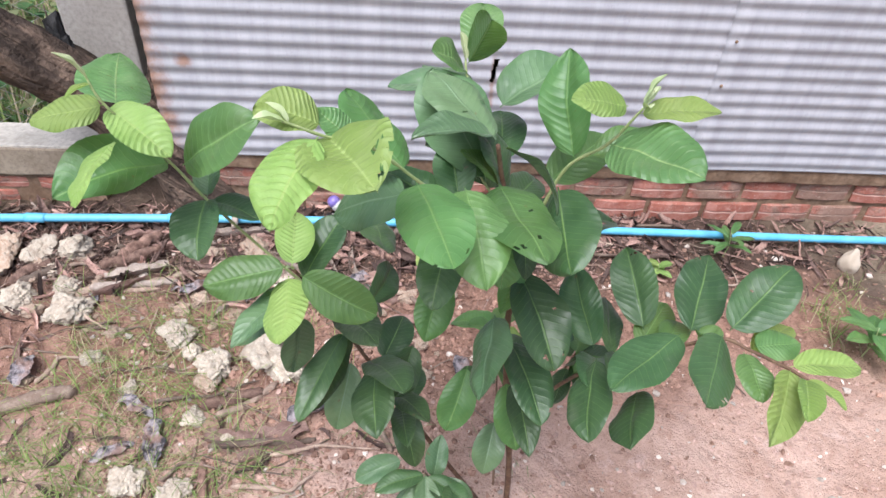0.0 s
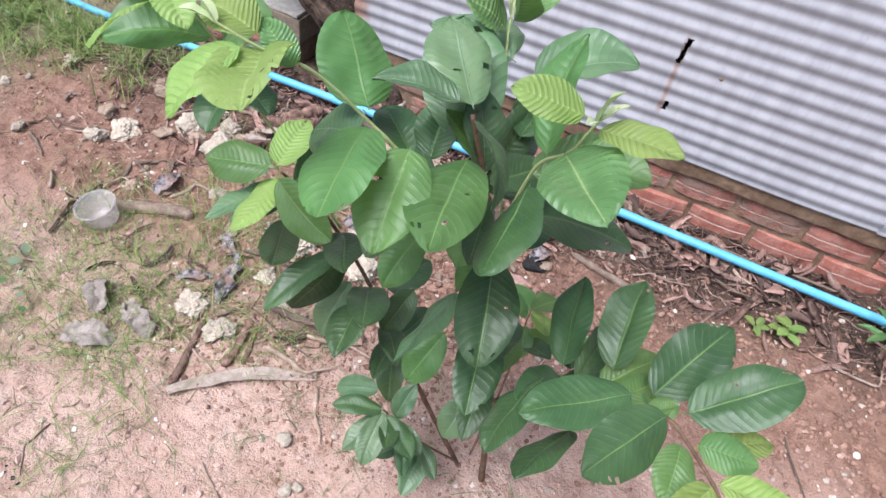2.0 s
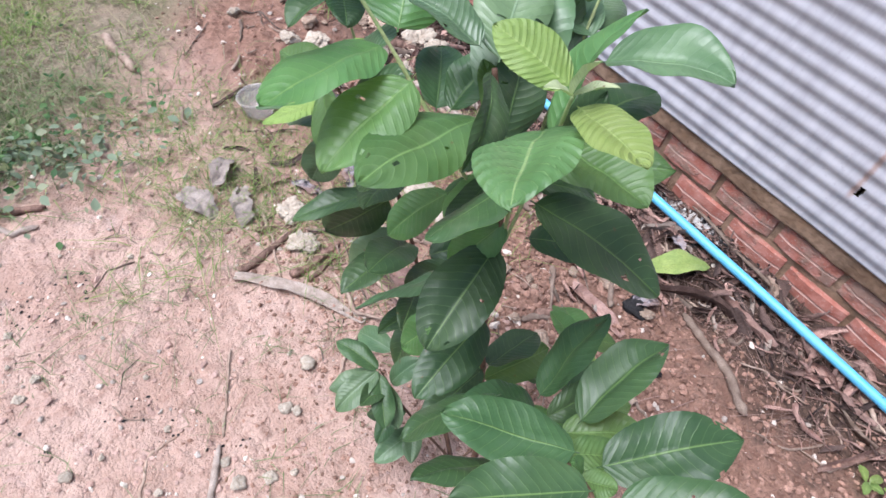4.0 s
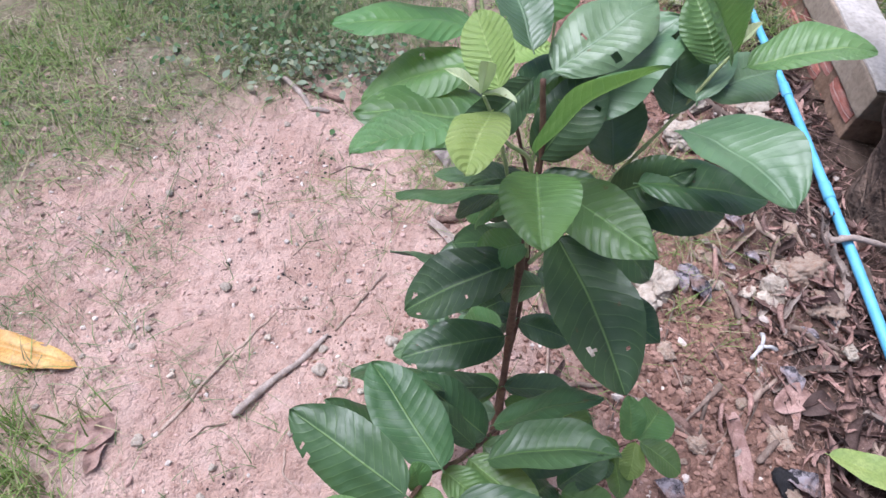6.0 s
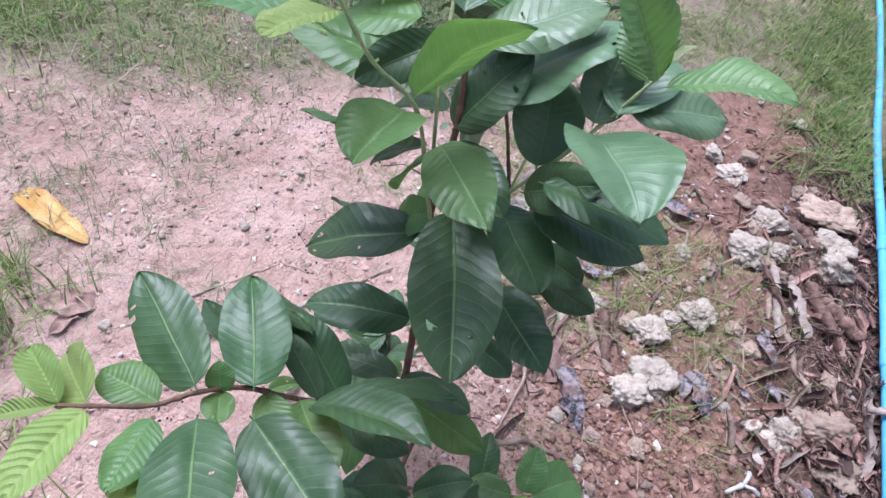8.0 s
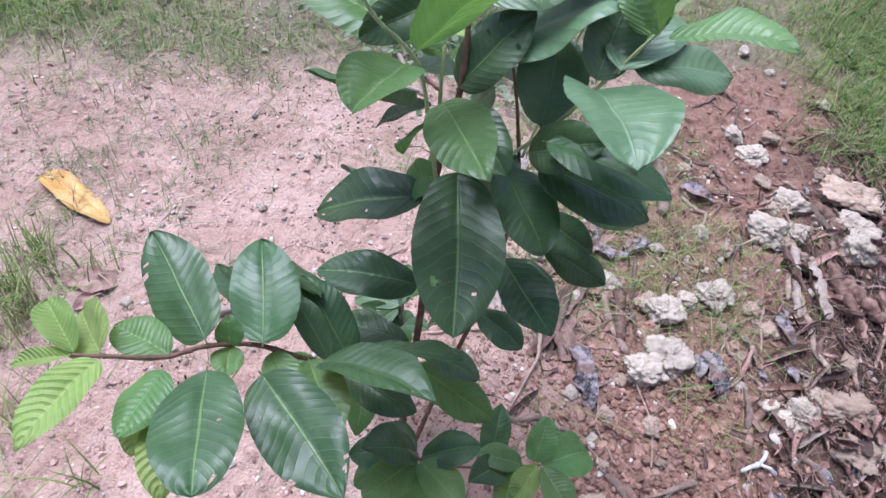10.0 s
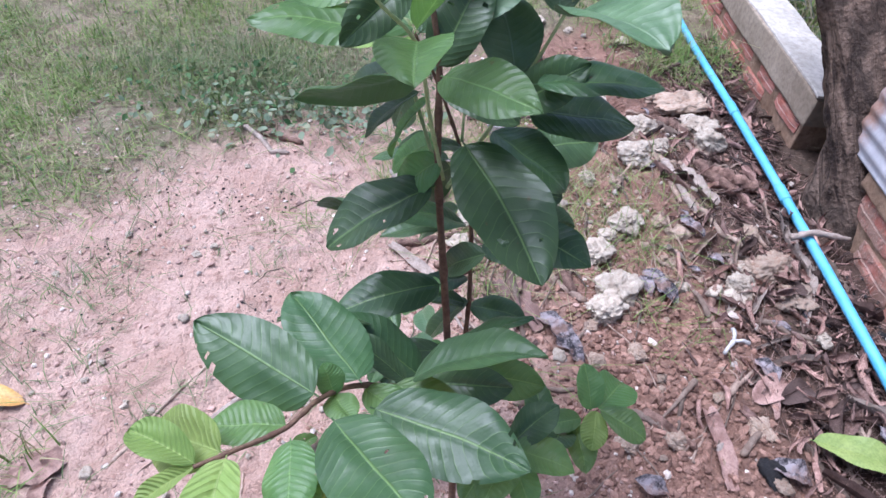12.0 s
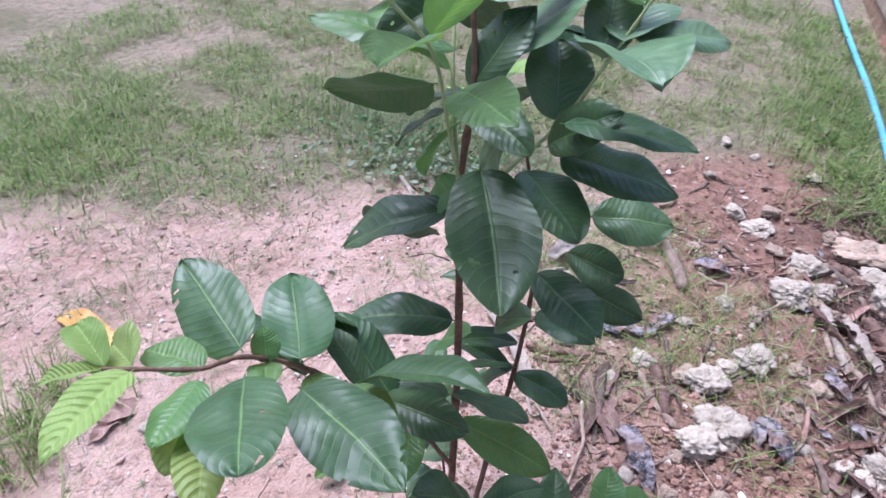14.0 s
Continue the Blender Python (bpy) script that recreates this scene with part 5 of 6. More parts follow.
lv, lf = [], []
for i in range(3600):
    x, y = R.uniform(-1.5, 1.7), 1.64 - abs(R.gauss(0, 0.24))
    if bare(x, y) or R.random() > strip_of(x, y) * (1.0 if x < 0.75 else 0.5) * (1.0 if y > 1.33 else (0.70 if x < -0.5 else 0.42) + 1.1 * noise.noise(Vector((x * 5, y * 5, 4)))) + 0.04:
        continue
    v, f = dry_leaf_data(0.010 + 0.085 * R.random() ** 2, R.choice((0.04, 0.06, 0.09, 0.14, 0.25)), 900 + i)
    m = Matrix.Translation((x, y, ground_z(x, y) + 0.003 + 0.012 * R.random())) @ Euler((R.gauss(0, 0.5), R.gauss(0, 0.4), R.uniform(0, 6.3))).to_matrix().to_4x4()
    o = len(lv)
    lv += [m @ Vector(p) for p in v]
    lf += [tuple(k + o for k in q) for q in f]
tagged(mesh_ob("leaf_litter", lv, lf, M_LITTER_STUFF), "broken brown leaf litter along the wall", "leaf litter", kind="stuff")


def lying(name, pts, r0, r1, mat, label, category, group="", lift=0.0):
    """A stick that lies along the ground through the given plan points."""
    rr = random.Random(int(1000 * abs(pts[0][0]) + 77 * abs(pts[-1][1]) * 10))
    line = []
    for k, (a, b) in enumerate(zip(pts, pts[1:])):
        d = math.hypot(b[0] - a[0], b[1] - a[1])
        line += [a] + [(a[0] + (b[0] - a[0]) * g + rr.gauss(0, 0.016) * d, a[1] + (b[1] - a[1]) * g + rr.gauss(0, 0.016) * d) for g in (0.35, 0.68)]
    line.append(pts[-1])
    p = [(q[0], q[1], ground_z(q[0], q[1]) + max(r0, r1) * rr.uniform(0.3, 0.8) + lift) for q in line]

    def girth(f):
        end = 0.45 + 0.55 * smooth01(0, 0.06, f) * (1 - smooth01(0.93, 1.0, f))
        return (r0 + (r1 - r0) * f) * end * (1 + 0.16 * noise.noise(Vector((f * 9, r0 * 900, pts[0][0] * 30))))
    v, f = tube_data(p, r0, r1, 11, 6, 0.30, 170, girth)
    return tagged(mesh_ob(name, v, f, mat), label, category, group)


lying("dead_stick", ((0.147, 0.173), (0.05, 0.245), (-0.047, 0.317)), 0.0085, 0.0055, M_PALEBARK, "straight grey dead stick lying on bare sand", "stick", "fallen sticks")
for i in range(18):
    x, y, a, L = R.uniform(-0.65, 0.3), R.uniform(-0.15, 0.58), R.uniform(0, 6.3), R.uniform(0.03, 0.13)
    lying("twig", ((x, y), (x + L * 0.5 * math.cos(a), y + L * 0.5 * math.sin(a)), (x + L * math.cos(a + 0.4), y + L * math.sin(a + 0.4))), R.uniform(0.0012, 0.0026), 0.001, M_TWIG, "thin brown rootlet on bare sand", "twig", "rootlets on the sand", -0.0004)
lying("dead_stick", ((-0.06, 0.33), (-0.13, 0.37), (-0.214, 0.418)), 0.0035, 0.002, M_TWIG, "thin dry twig lying on bare sand", "stick", "fallen sticks")
lying("surface_root", ((0.20, 0.045), (0.158, 0.069), (0.05, 0.125), (-0.042, 0.175), (-0.093, 0.210), (-0.113, 0.288)), 0.004, 0.0025, M_TWIG, "thin winding brown root on bare sand", "root", lift=-0.002)
def lying_strip(name, pts, w, label, category, seed, mat, roll=0.5):
    """A curled strip of bark or a long dead leaf along the given plan points."""
    line = spline([(x, y, ground_z(x, y) + 0.006) for x, y in pts], 7)
    v, f = [], []
    for i, c in enumerate(line):
        d = (line[min(i + 1, len(line) - 1)] - line[max(i - 1, 0)]).normalized()
        side, u = d.cross(Vector((0, 0, 1))), i / (len(line) - 1)
        half = w * 0.5 * (0.35 + 0.65 * math.sin(math.pi * (0.08 + 0.84 * u)) ** 0.6) * (1 + 0.3 * noise.noise(Vector((u * 6, seed, 0))))
        for j in range(-3, 4):
            k = j / 3
            v.append(c + side * (half * k) + Vector((0, 0, roll * half * k * k + 0.012 * noise.noise(Vector((u * 5, k * 2, seed))))))
    for i in range(len(line) - 1):
        for j in range(6):
            a = i * 7 + j
            f.append((a, a + 1, a + 8, a + 7))
    return tagged(mesh_ob(name, v, f, mat), label, category)


for i in range(64):
    x, y, a = R.uniform(-1.15, 0.75), min(1.60, 1.62 - abs(R.gauss(0, 0.24))), R.uniform(0, 6.3)
    L, k = R.uniform(0.07, 0.22), R.gauss(0, 0.35)
    if bare(x, y):
        continue
    q = [(x + L * (f - 0.5) * math.cos(a + k * f), min(1.63, y + L * (f - 0.5) * math.sin(a + k * f))) for f in (0.0, 0.5, 1.0)]
    tagged(lying_strip("bark_strip", q, R.uniform(0.007, 0.020), "curled brown strip of bark in the litter", "bark", 20.0 + i, R.choice((M_LITTER, M_LITTER, M_TWIG, M_PALEBARK)), R.uniform(1.2, 3.4)), group="bark strips in the litter")
lying_strip("bark_strip", ((-0.370, 0.500), (-0.315, 0.565), (-0.245, 0.618), (-0.130, 0.676)), 0.030, "pale brown curled bark strip half sunk in soil", "bark", 3.0, M_PALEBARK)
lying_strip("bark_strip", ((-0.30, 0.79), (-0.22, 0.80), (-0.14, 0.83)), 0.045, "broad brown dead leaf strip on red soil", "bark", 8.0, M_LITTER)
lying_strip("bark_strip", ((-0.27, 0.745), (-0.20, 0.775), (-0.12, 0.765)), 0.035, "broad brown dead leaf strip on red soil", "bark", 12.0, M_LITTER)
lying("surface_root", ((-0.118, 0.659), (-0.09, 0.61), (-0.043, 0.556)), 0.005, 0.003, M_TWIG, "short brown root at the foot of the sapling", "root")
lying("dead_stick", ((-0.471, 0.599), (-0.443, 0.695)), 0.0075, 0.006, M_ROOT, "short brown stick near the lumps", "stick", "fallen sticks")
lying("dead_stick", ((-0.380, 0.518), (-0.405, 0.60), (-0.425, 0.679)), 0.010, 0.006, M_ROOT, "forked brown stick in the litter", "stick", "fallen sticks")
lying("dead_stick", ((-0.317, 0.605), (-0.325, 0.68), (-0.344, 0.745)), 0.011, 0.008, M_ROOT, "forked brown stick in the litter", "stick", "fallen sticks")
lying("dead_stick", ((-0.288, 0.631), (-0.318, 0.724)), 0.006, 0.005, M_ROOT, "short brown stick near the lumps", "stick", "fallen sticks")
lying("dead_stick", ((0.235, 1.34), (0.37, 1.295), (0.484, 1.252)), 0.009, 0.011, M_TWIG, "dark dead stick below the pipe", "stick", "fallen sticks")
lying("dead_stick", ((0.096, 1.327), (0.18, 1.36), (0.259, 1.378)), 0.008, 0.007, M_TWIG, "dark dead stick below the pipe", "stick", "fallen sticks")
lying("bamboo_cane", ((0.02, 1.638), (0.26, 1.60), (0.52, 1.568), (0.95, 1.575)), 0.005, 0.0045, M_TWIG, "long thin pale cane behind the pipe", "cane", lift=0.02)
lying("dead_stick", ((-0.340, 0.854), (-0.224, 0.948)), 0.010, 0.008, M_TWIG, "stout brown stick beside the lumps", "stick", "fallen sticks")
lying("dead_stick", ((-0.340, 0.781), (-0.23, 0.79), (-0.120, 0.800)), 0.010, 0.007, M_TWIG, "peeling pale stick near the sapling", "stick", "fallen sticks")
lying("dead_stick", ((-0.796, 1.239), (-0.70, 1.25), (-0.58, 1.255)), 0.009, 0.006, M_TWIG, "bleached stick in the litter", "stick", "fallen sticks")
lying("dead_stick", ((-0.948, 1.270), (-0.863, 1.353)), 0.014, 0.012, M_TWIG, "stout brown stick beside the lumps", "stick", "fallen sticks")
lying("dead_stick", ((-0.614, 1.280), (-0.50, 1.33), (-0.418, 1.372)), 0.009, 0.006, M_TWIG, "bleached stick in the litter", "stick", "fallen sticks")
lying("dead_stick", ((-0.18, 1.215), (-0.25, 1.25), (-0.386, 1.336)), 0.006, 0.004, M_TWIG, "curved brown root piece in the litter", "stick", "fallen sticks")
lying("dead_stick", ((0.04, 0.985), (0.105, 1.085)), 0.009, 0.006, M_TWIG, "short brown stick on the soil heap", "stick", "fallen sticks")
lying("dead_stick", ((-0.80, 0.065), (-0.765, 0.11), (-0.702, 0.161), (-0.69, 0.21)), 0.008, 0.006, M_PALEBARK, "bent brown twig at the lawn's edge", "stick", "fallen sticks")
lying("dead_stick", ((-0.775, 0.12), (-0.74, 0.24)), 0.009, 0.007, M_ROOT, "bent brown twig at the lawn's edge", "stick", "fallen sticks")
lying("dead_stick", ((-1.319, 0.565), (-1.128, 0.577)), 0.014, 0.011, M_TWIG, "stout brown stick beyond the sapling", "stick", "fallen sticks")
cross_v, cross_f = tube_data(((-0.428, 1.478, 0.048), (-0.432, 1.53, 0.066), (-0.427, 1.58, 0.062), (-0.434, 1.63, 0.048)), 0.009, 0.006, 9, 6, 0.4, 110)
tagged(mesh_ob("dead_stick", cross_v, cross_f, M_PALEBARK), "bleached stick lying across the blue pipe", "stick", "fallen sticks")
lying("surface_root", ((-0.144, 1.226), (-0.211, 1.228), (-0.281, 1.259), (-0.379, 1.329)), 0.010, 0.007, M_ROOT, "curved reddish brown root in the litter", "root")
lying("dead_stick", ((-0.970, 1.274), (-0.946, 1.321), (-0.896, 1.358)), 0.017, 0.014, M_ROOT, "stout reddish brown stick between the lumps", "stick", "fallen sticks")
lying("dead_stick", ((-0.726, 1.379), (-0.680, 1.426), (-0.640, 1.478)), 0.019, 0.015, M_ROOT, "stout reddish brown stick in the litter", "stick", "fallen sticks", 0.01)
lying("dead_stick", ((0.043, 0.765), (0.004, 0.835), (-0.002, 0.916)), 0.007, 0.004, M_TWIG, "thin dark stick behind the sapling", "stick", "fallen sticks")
lying("dead_stick", ((-0.203, 1.328), (-0.162, 1.397), (-0.128, 1.459)), 0.007, 0.005, M_TWIG, "thin dark stick below the pipe", "stick", "fallen sticks")
lying("dead_stick", ((0.046, 1.016), (0.080, 1.060), (0.117, 1.109)), 0.011, 0.008, M_ROOT, "short brown stick on the soil heap", "stick", "fallen sticks")
lying("dead_stick", ((-0.078, 1.442), (-0.02, 1.425), (0.040, 1.399)), 0.013, 0.010, M_ROOT, "stout brown stick below the pipe", "stick", "fallen sticks")
lying("dead_stick", ((-0.767, 1.347), (-0.67, 1.39), (-0.583, 1.444)), 0.017, 0.013, M_ROOT, "stout reddish brown stick in the litter", "stick", "fallen sticks")
lying("dead_stick", ((-0.752, 1.246), (-0.64, 1.27), (-0.539, 1.284)), 0.012, 0.009, M_PALEBARK, "pale brown stick in the litter", "stick", "fallen sticks")
lying("dead_stick", ((-0.379, 0.884), (-0.31, 0.905), (-0.251, 0.927)), 0.015, 0.012, M_ROOT, "stout rotten stick beside the lumps", "stick", "fallen sticks")
lying_strip("bark_strip", ((-0.732, 1.289), (-0.654, 1.311), (-0.581, 1.352)), 0.034, "pale peeling strip of bark in the litter", "bark", 31.0, M_PALEBARK, 1.2)
lying_strip("bark_strip", ((0.031, 1.149), (0.112, 1.156), (0.199, 1.148)), 0.036, "long brown curled strip of bark on the soil heap", "bark", 33.0, M_LITTER, 0.9)
lying_strip("bark_strip", ((-0.187, 1.430), (-0.28, 1.48), (-0.371, 1.528)), 0.030, "long brown curled strip of bark below the pipe", "bark", 35.0, M_PALEBARK, 1.4)
lying_strip("bark_strip", ((-0.353, 0.804), (-0.295, 0.79), (-0.237, 0.785)), 0.040, "broad brown dead leaf strip on red soil", "bark", 37.0, M_LITTER, 0.8)
lying("grey_log", ((-0.86, 0.848), (-0.75, 0.885), (-0.655, 0.912)), 0.017, 0.015, M_TWIG, "short grey weathered log behind the plastic cup", "log")
for i in range(210):
    x, y, a, L = R.uniform(-1.3, 1.4 if i < 170 else -0.2), R.uniform(0.9, 1.6) if i < 170 else R.uniform(0.62, 1.0), R.gauss(0.2, 1.1), R.uniform(0.05, 0.26)
    if (x > 0.8 and R.random() < 0.6) or bare(x, y):
        continue
    k = R.gauss(0, 0.02)
    lying("twig", ((x, y), (x + L / 2 * math.cos(a) - k, y + L / 2 * math.sin(a) * 0.6 + k), (x + L * math.cos(a), y + L * math.sin(a) * 0.6)), 0.0015 + 0.007 * R.random() ** 2, 0.0018, M_TWIG, "dry brown twig in the litter below the wall", "twig", "litter twigs", 0.008 * R.random())


# ---- single leaves on the ground ----
def fallen(name, b, t, w, mat, label, category, seed, fold=0.3, arch=0.06, curl=0.1, bites=0, lift=0.008):
    b, t = Vector((*b, 0)), Vector((*t, 0))
    d = t - b
    v, f, uv = leaf_data(d.length, w, fold, arch, curl, 0.03, seed, bites)
    if mat in (M_DARKLEAF, M_DUSTYLEAF, M_GREYLEAF):
        v = [Vector(p) + Vector((0, 0.10 * d.length * noise.noise(Vector((p[0] * 45, p[1] * 45, seed))), 0.006 * noise.noise(Vector((p[0] * 60, p[1] * 70, seed))))) for p in v]
    ob = mesh_ob(name, v, f, mat, None, "", True, uv)
    ob.matrix_basis = Matrix.Translation((b.x, b.y, max(ground_z(b.x, b.y), ground_z(t.x, t.y)) + lift)) @ Matrix.Rotation(math.atan2(d.y, d.x), 4, "Z")
    return tagged(ob, label, category)


fallen("fallen_leaf", (0.085, -0.128), (0.038, -0.375), 0.25, M_FALLEN_Y, "long orange-yellow fallen leaf on bare sand", "fallen leaf", 301, 0.35, 0.03, bites=6, lift=0.002)
fallen("fallen_leaf", (0.105, 1.318), (0.178, 1.505), 0.34, M_FALLEN_G, "yellow-green fallen leaf beside the pipe", "fallen leaf", 302, 0.2, 0.05, lift=0.03)
fallen("fallen_leaf", (0.175, 0.358), (0.126, 0.398), 0.55, M_MID, "torn green leaf half on bare sand", "fallen leaf", 303, 0.9, 0.12, bites=4)
fallen("dead_leaf", (0.014, 1.249), (-0.041, 1.349), 0.52, M_LITTER, "broad brown dead leaf on the soil heap", "dead leaf", 331, 0.4, 0.10)
fallen("dead_leaf", (0.020, 1.299), (-0.025, 1.386), 0.50, M_LITTER, "broad brown dead leaf on the soil heap", "dead leaf", 332, 0.4, 0.10)
fallen("dead_leaf", (0.150, 1.230), (0.185, 1.300), 0.62, M_DARKLEAF, "black rotting leaf beside the charcoal", "dead leaf", 333, 0.5, 0.12)
fallen("dead_leaf", (-0.523, 1.229), (-0.441, 1.290), 0.30, M_DARKLEAF, "grey folded dead leaf in the litter", "dead leaf", 334, 0.5, 0.06)
fallen("dead_leaf", (-0.473, 0.852), (-0.430, 0.728), 0.30, M_DARKLEAF, "dark rotting grey leaf on red soil", "dead leaf", 335, 0.5, 0.06)
fallen("dead_leaf", (-0.195, 0.838), (-0.050, 0.920), 0.30, M_DARKLEAF, "dark rotting grey leaf on red soil", "dead leaf", 311, 0.5, 0.06)
fallen("dead_leaf", (-0.335, 1.100), (-0.235, 1.160), 0.40, M_DARKLEAF, "dark rotting grey leaf on red soil", "dead leaf", 312, 0.3)
fallen("dead_leaf", (-0.800, 0.925), (-0.800, 1.030), 0.42, M_DARKLEAF, "dark rotting grey leaf on red soil", "dead leaf", 313, 0.3)
fallen("dead_leaf", (-0.655, 0.498), (-0.547, 0.542), 0.55, M_GREYLEAF, "crumpled grey-brown dead leaf in thin grass", "dead leaf", 314, 0.3, 0.12)
fallen("dead_leaf", (-0.606, 0.622), (-0.490, 0.588), 0.42, M_GREYLEAF, "crumpled grey-brown dead leaf in thin grass", "dead leaf", 315, 0.4, 0.12)
fallen("dead_leaf", (-0.617, 0.570), (-0.706, 0.648), 0.45, M_GREYLEAF, "crumpled grey-brown dead leaf in thin grass", "dead leaf", 316, 0.5, 0.2)
fallen("dead_leaf", (-0.570, 0.740), (-0.494, 0.793), 0.38, M_DARKLEAF, "dark rotting grey leaf on red soil", "dead leaf", 317, 0.3)
fallen("dead_leaf", (-0.562, 0.903), (-0.475, 0.851), 0.34, M_DARKLEAF, "dark rotting grey leaf on red soil", "dead leaf", 318, 0.3)
fallen("dead_leaf", (0.235, -0.115), (0.178, -0.015), 0.50, M_DUSTYLEAF, "sand-dusted brown dead leaf sunk in bare sand", "dead leaf", 319, 0.25, 0.05, lift=0.001)
fallen("dead_leaf", (0.275, -0.045), (0.205, -0.035), 0.42, M_DUSTYLEAF, "sand-dusted brown dead leaf sunk in bare sand", "dead leaf", 320, 0.4, lift=0.0)
for i in range(14):
    x, y, a, L = R.uniform(-1.1, 0.45), 1.50 - abs(R.gauss(0, 0.24)), R.uniform(0, 6.3), R.uniform(0.03, 0.075)
    tagged(fallen("dead_leaf", (x, y), (x + L * math.cos(a), y + L * math.sin(a)), R.uniform(0.35, 0.65), M_DARKLEAF, "dark rotting leaf pressed into the litter", "dead leaf", 400 + i, R.uniform(0.2, 0.7), R.uniform(0.03, 0.15)), group="rotting leaves in the litter")
for cx, cy, r in ((0.162, 1.242, 0.026), (0.30, 1.15, 0.013)):
    coal = new("charcoal_piece", rock_mesh("charcoal_shape", 1.0, cx * 50, M_CHAR, 0.5, 0.6, 4))
    coal.matrix_basis = Matrix.Translation((cx, cy, ground_z(cx, cy) + r * 0.3)) @ Matrix.Diagonal((r * 1.3, r, r, 1))
    tagged(coal, "black burnt wood lump on the soil", "charcoal", "charcoal lumps")


# ---- small litter of the yard ----
def lathe(profile, sides=32):
    v, f = [], []
    for r, z in profile:
        v += [(r * math.cos(2 * math.pi * j / sides), r * math.sin(2 * math.pi * j / sides), z) for j in range(sides)]
    for i in range(len(profile) - 1):
        for j in range(sides):
            a, b = i * sides + j, i * sides + (j + 1) % sides
            f.append((a, b, b + sides, a + sides))
    return v, f


cup_thing = thing("plastic_cup", (-0.832, 0.795, 0.0), "dull translucent plastic tub lying tilted on the soil", "tub")
cup_ob = mesh_ob("body", *lathe([(0.0, 0.0), (0.036, 0.0), (0.039, 0.004), (0.046, 0.048), (0.050, 0.050), (0.0505, 0.054), (0.047, 0.055), (0.0445, 0.049), (0.037, 0.006), (0.0, 0.004)]), M_CUP)
cup_ob.matrix_basis = Matrix.Translation((-0.832, 0.795, 0.010)) @ Euler((radians(9), radians(-5), 0)).to_matrix().to_4x4()
attach(cup_ob, cup_thing)
ball_thing = thing("plastic_ball", (-0.155, 1.632, 0.02), "small purple and clear plastic capsule against the brick", "capsule")
for nm, mt, dx, lb in (("shell", M_PURPLE, 0.0, "purple half"), ("cap", M_WHITE, 0.012, "clear half")):
    bm = bmesh.new()
    bmesh.ops.create_uvsphere(bm, u_segments=24, v_segments=16, radius=0.020)
    bmesh.ops.translate(bm, vec=(-0.157 + dx, 1.618 - dx * 0.4, 0.052 - dx * 0.9), verts=bm.verts)
    solid(nm, bm, mt, ball_thing, lb, True)
bottle_thing = thing("plastic_bottle", (-0.12, 1.60, 0.02), "small white plastic bottle on black litter behind the pipe", "bottle")
bv, bf = lathe([(0, 0), (0.008, 0), (0.009, 0.003), (0.009, 0.012), (0.006, 0.014), (0.006, 0.018), (0.011, 0.024), (0.012, 0.03), (0.012, 0.075), (0.010, 0.08), (0, 0.08)], 20)
bottle_ob = mesh_ob("body", bv, bf, M_WHITE)
bottle_ob.matrix_basis = Matrix.Translation((-0.125, 1.592, 0.036)) @ Euler((radians(70), 0, radians(150))).to_matrix().to_4x4() @ Matrix.Scale(0.4, 4)
attach(bottle_ob, bottle_thing)
chip_field("black_litter", M_CHAR, 900, lambda: (R.uniform(-0.35, 0.35), R.gauss(1.585, 0.03)), 0.002, 0.013, "black rotted crumbs between pipe and bricks", "crumbs", 0.5)
chip_field("mould_flecks", M_WHITE, 420, lambda: (R.gauss(0.02, 0.06), R.gauss(1.618, 0.010)), 0.002, 0.009, "white mould flecks on black litter behind the pipe", "mould", 0.9)
scrap = thing("white_scrap", (-0.118, 1.246, 0.02), "white forked plastic scrap on the litter", "scrap")
for k, (ax, ay, bx, by) in enumerate(((-0.094, 1.220, -0.128, 1.252), (-0.128, 1.252, -0.125, 1.285), (-0.128, 1.252, -0.160, 1.262))):
    piece("arm", tube_data(((ax, ay, 0.018), ((ax + bx) / 2, (ay + by) / 2, 0.022), (bx, by, 0.017)), 0.0035, 0.0058, 8, 4, 0.4, 120), M_WHITE, scrap)
snail_ob = new("rotten_fruit", ROCKS[3])
snail_ob.matrix_basis = Matrix.Translation((-0.135, 1.45, 0.025)) @ Matrix.Diagonal((0.02, 0.018, 0.02, 1))
tagged(snail_ob, "pale dried fruit husk in the litter", "husk")


# ---- grass and weeds ----
def blade_field(name, mat, count, spot, hmin, hmax, wide, lean, label, category):
    verts, faces = [], []
    for _ in range(count):
        p = spot()
        if p is None:
            continue
        x, y = p
        z = ground_z(x, y)
        h = R.uniform(hmin, hmax)
        a, l = R.uniform(0, 2 * math.pi), abs(R.gauss(0, lean)) + 0.15
        dx, dy = math.cos(a), math.sin(a)
        w = wide * R.uniform(0.6, 1.3)
        px, py = -dy * w, dx * w
        o = len(verts)
        for k, (f, ww) in enumerate(((0.0, 1.0), (0.4, 0.9), (0.75, 0.6), (1.0, 0.0))):
            bx, by = x + dx * h * l * f * f, y + dy * h * l * f * f
            bz = z + h * f / math.sqrt(1 + l * l * f)
            if ww:
                verts += [(bx - px * ww, by - py * ww, bz), (bx + px * ww, by + py * ww, bz)]
            else:
                verts.append((bx, by, bz))
        faces += [(o, o + 1, o + 3, o + 2), (o + 2, o + 3, o + 5, o + 4), (o + 4, o + 5, o + 6)]
    return tagged(mesh_ob(name, verts, faces, mat), label, category, kind="stuff")


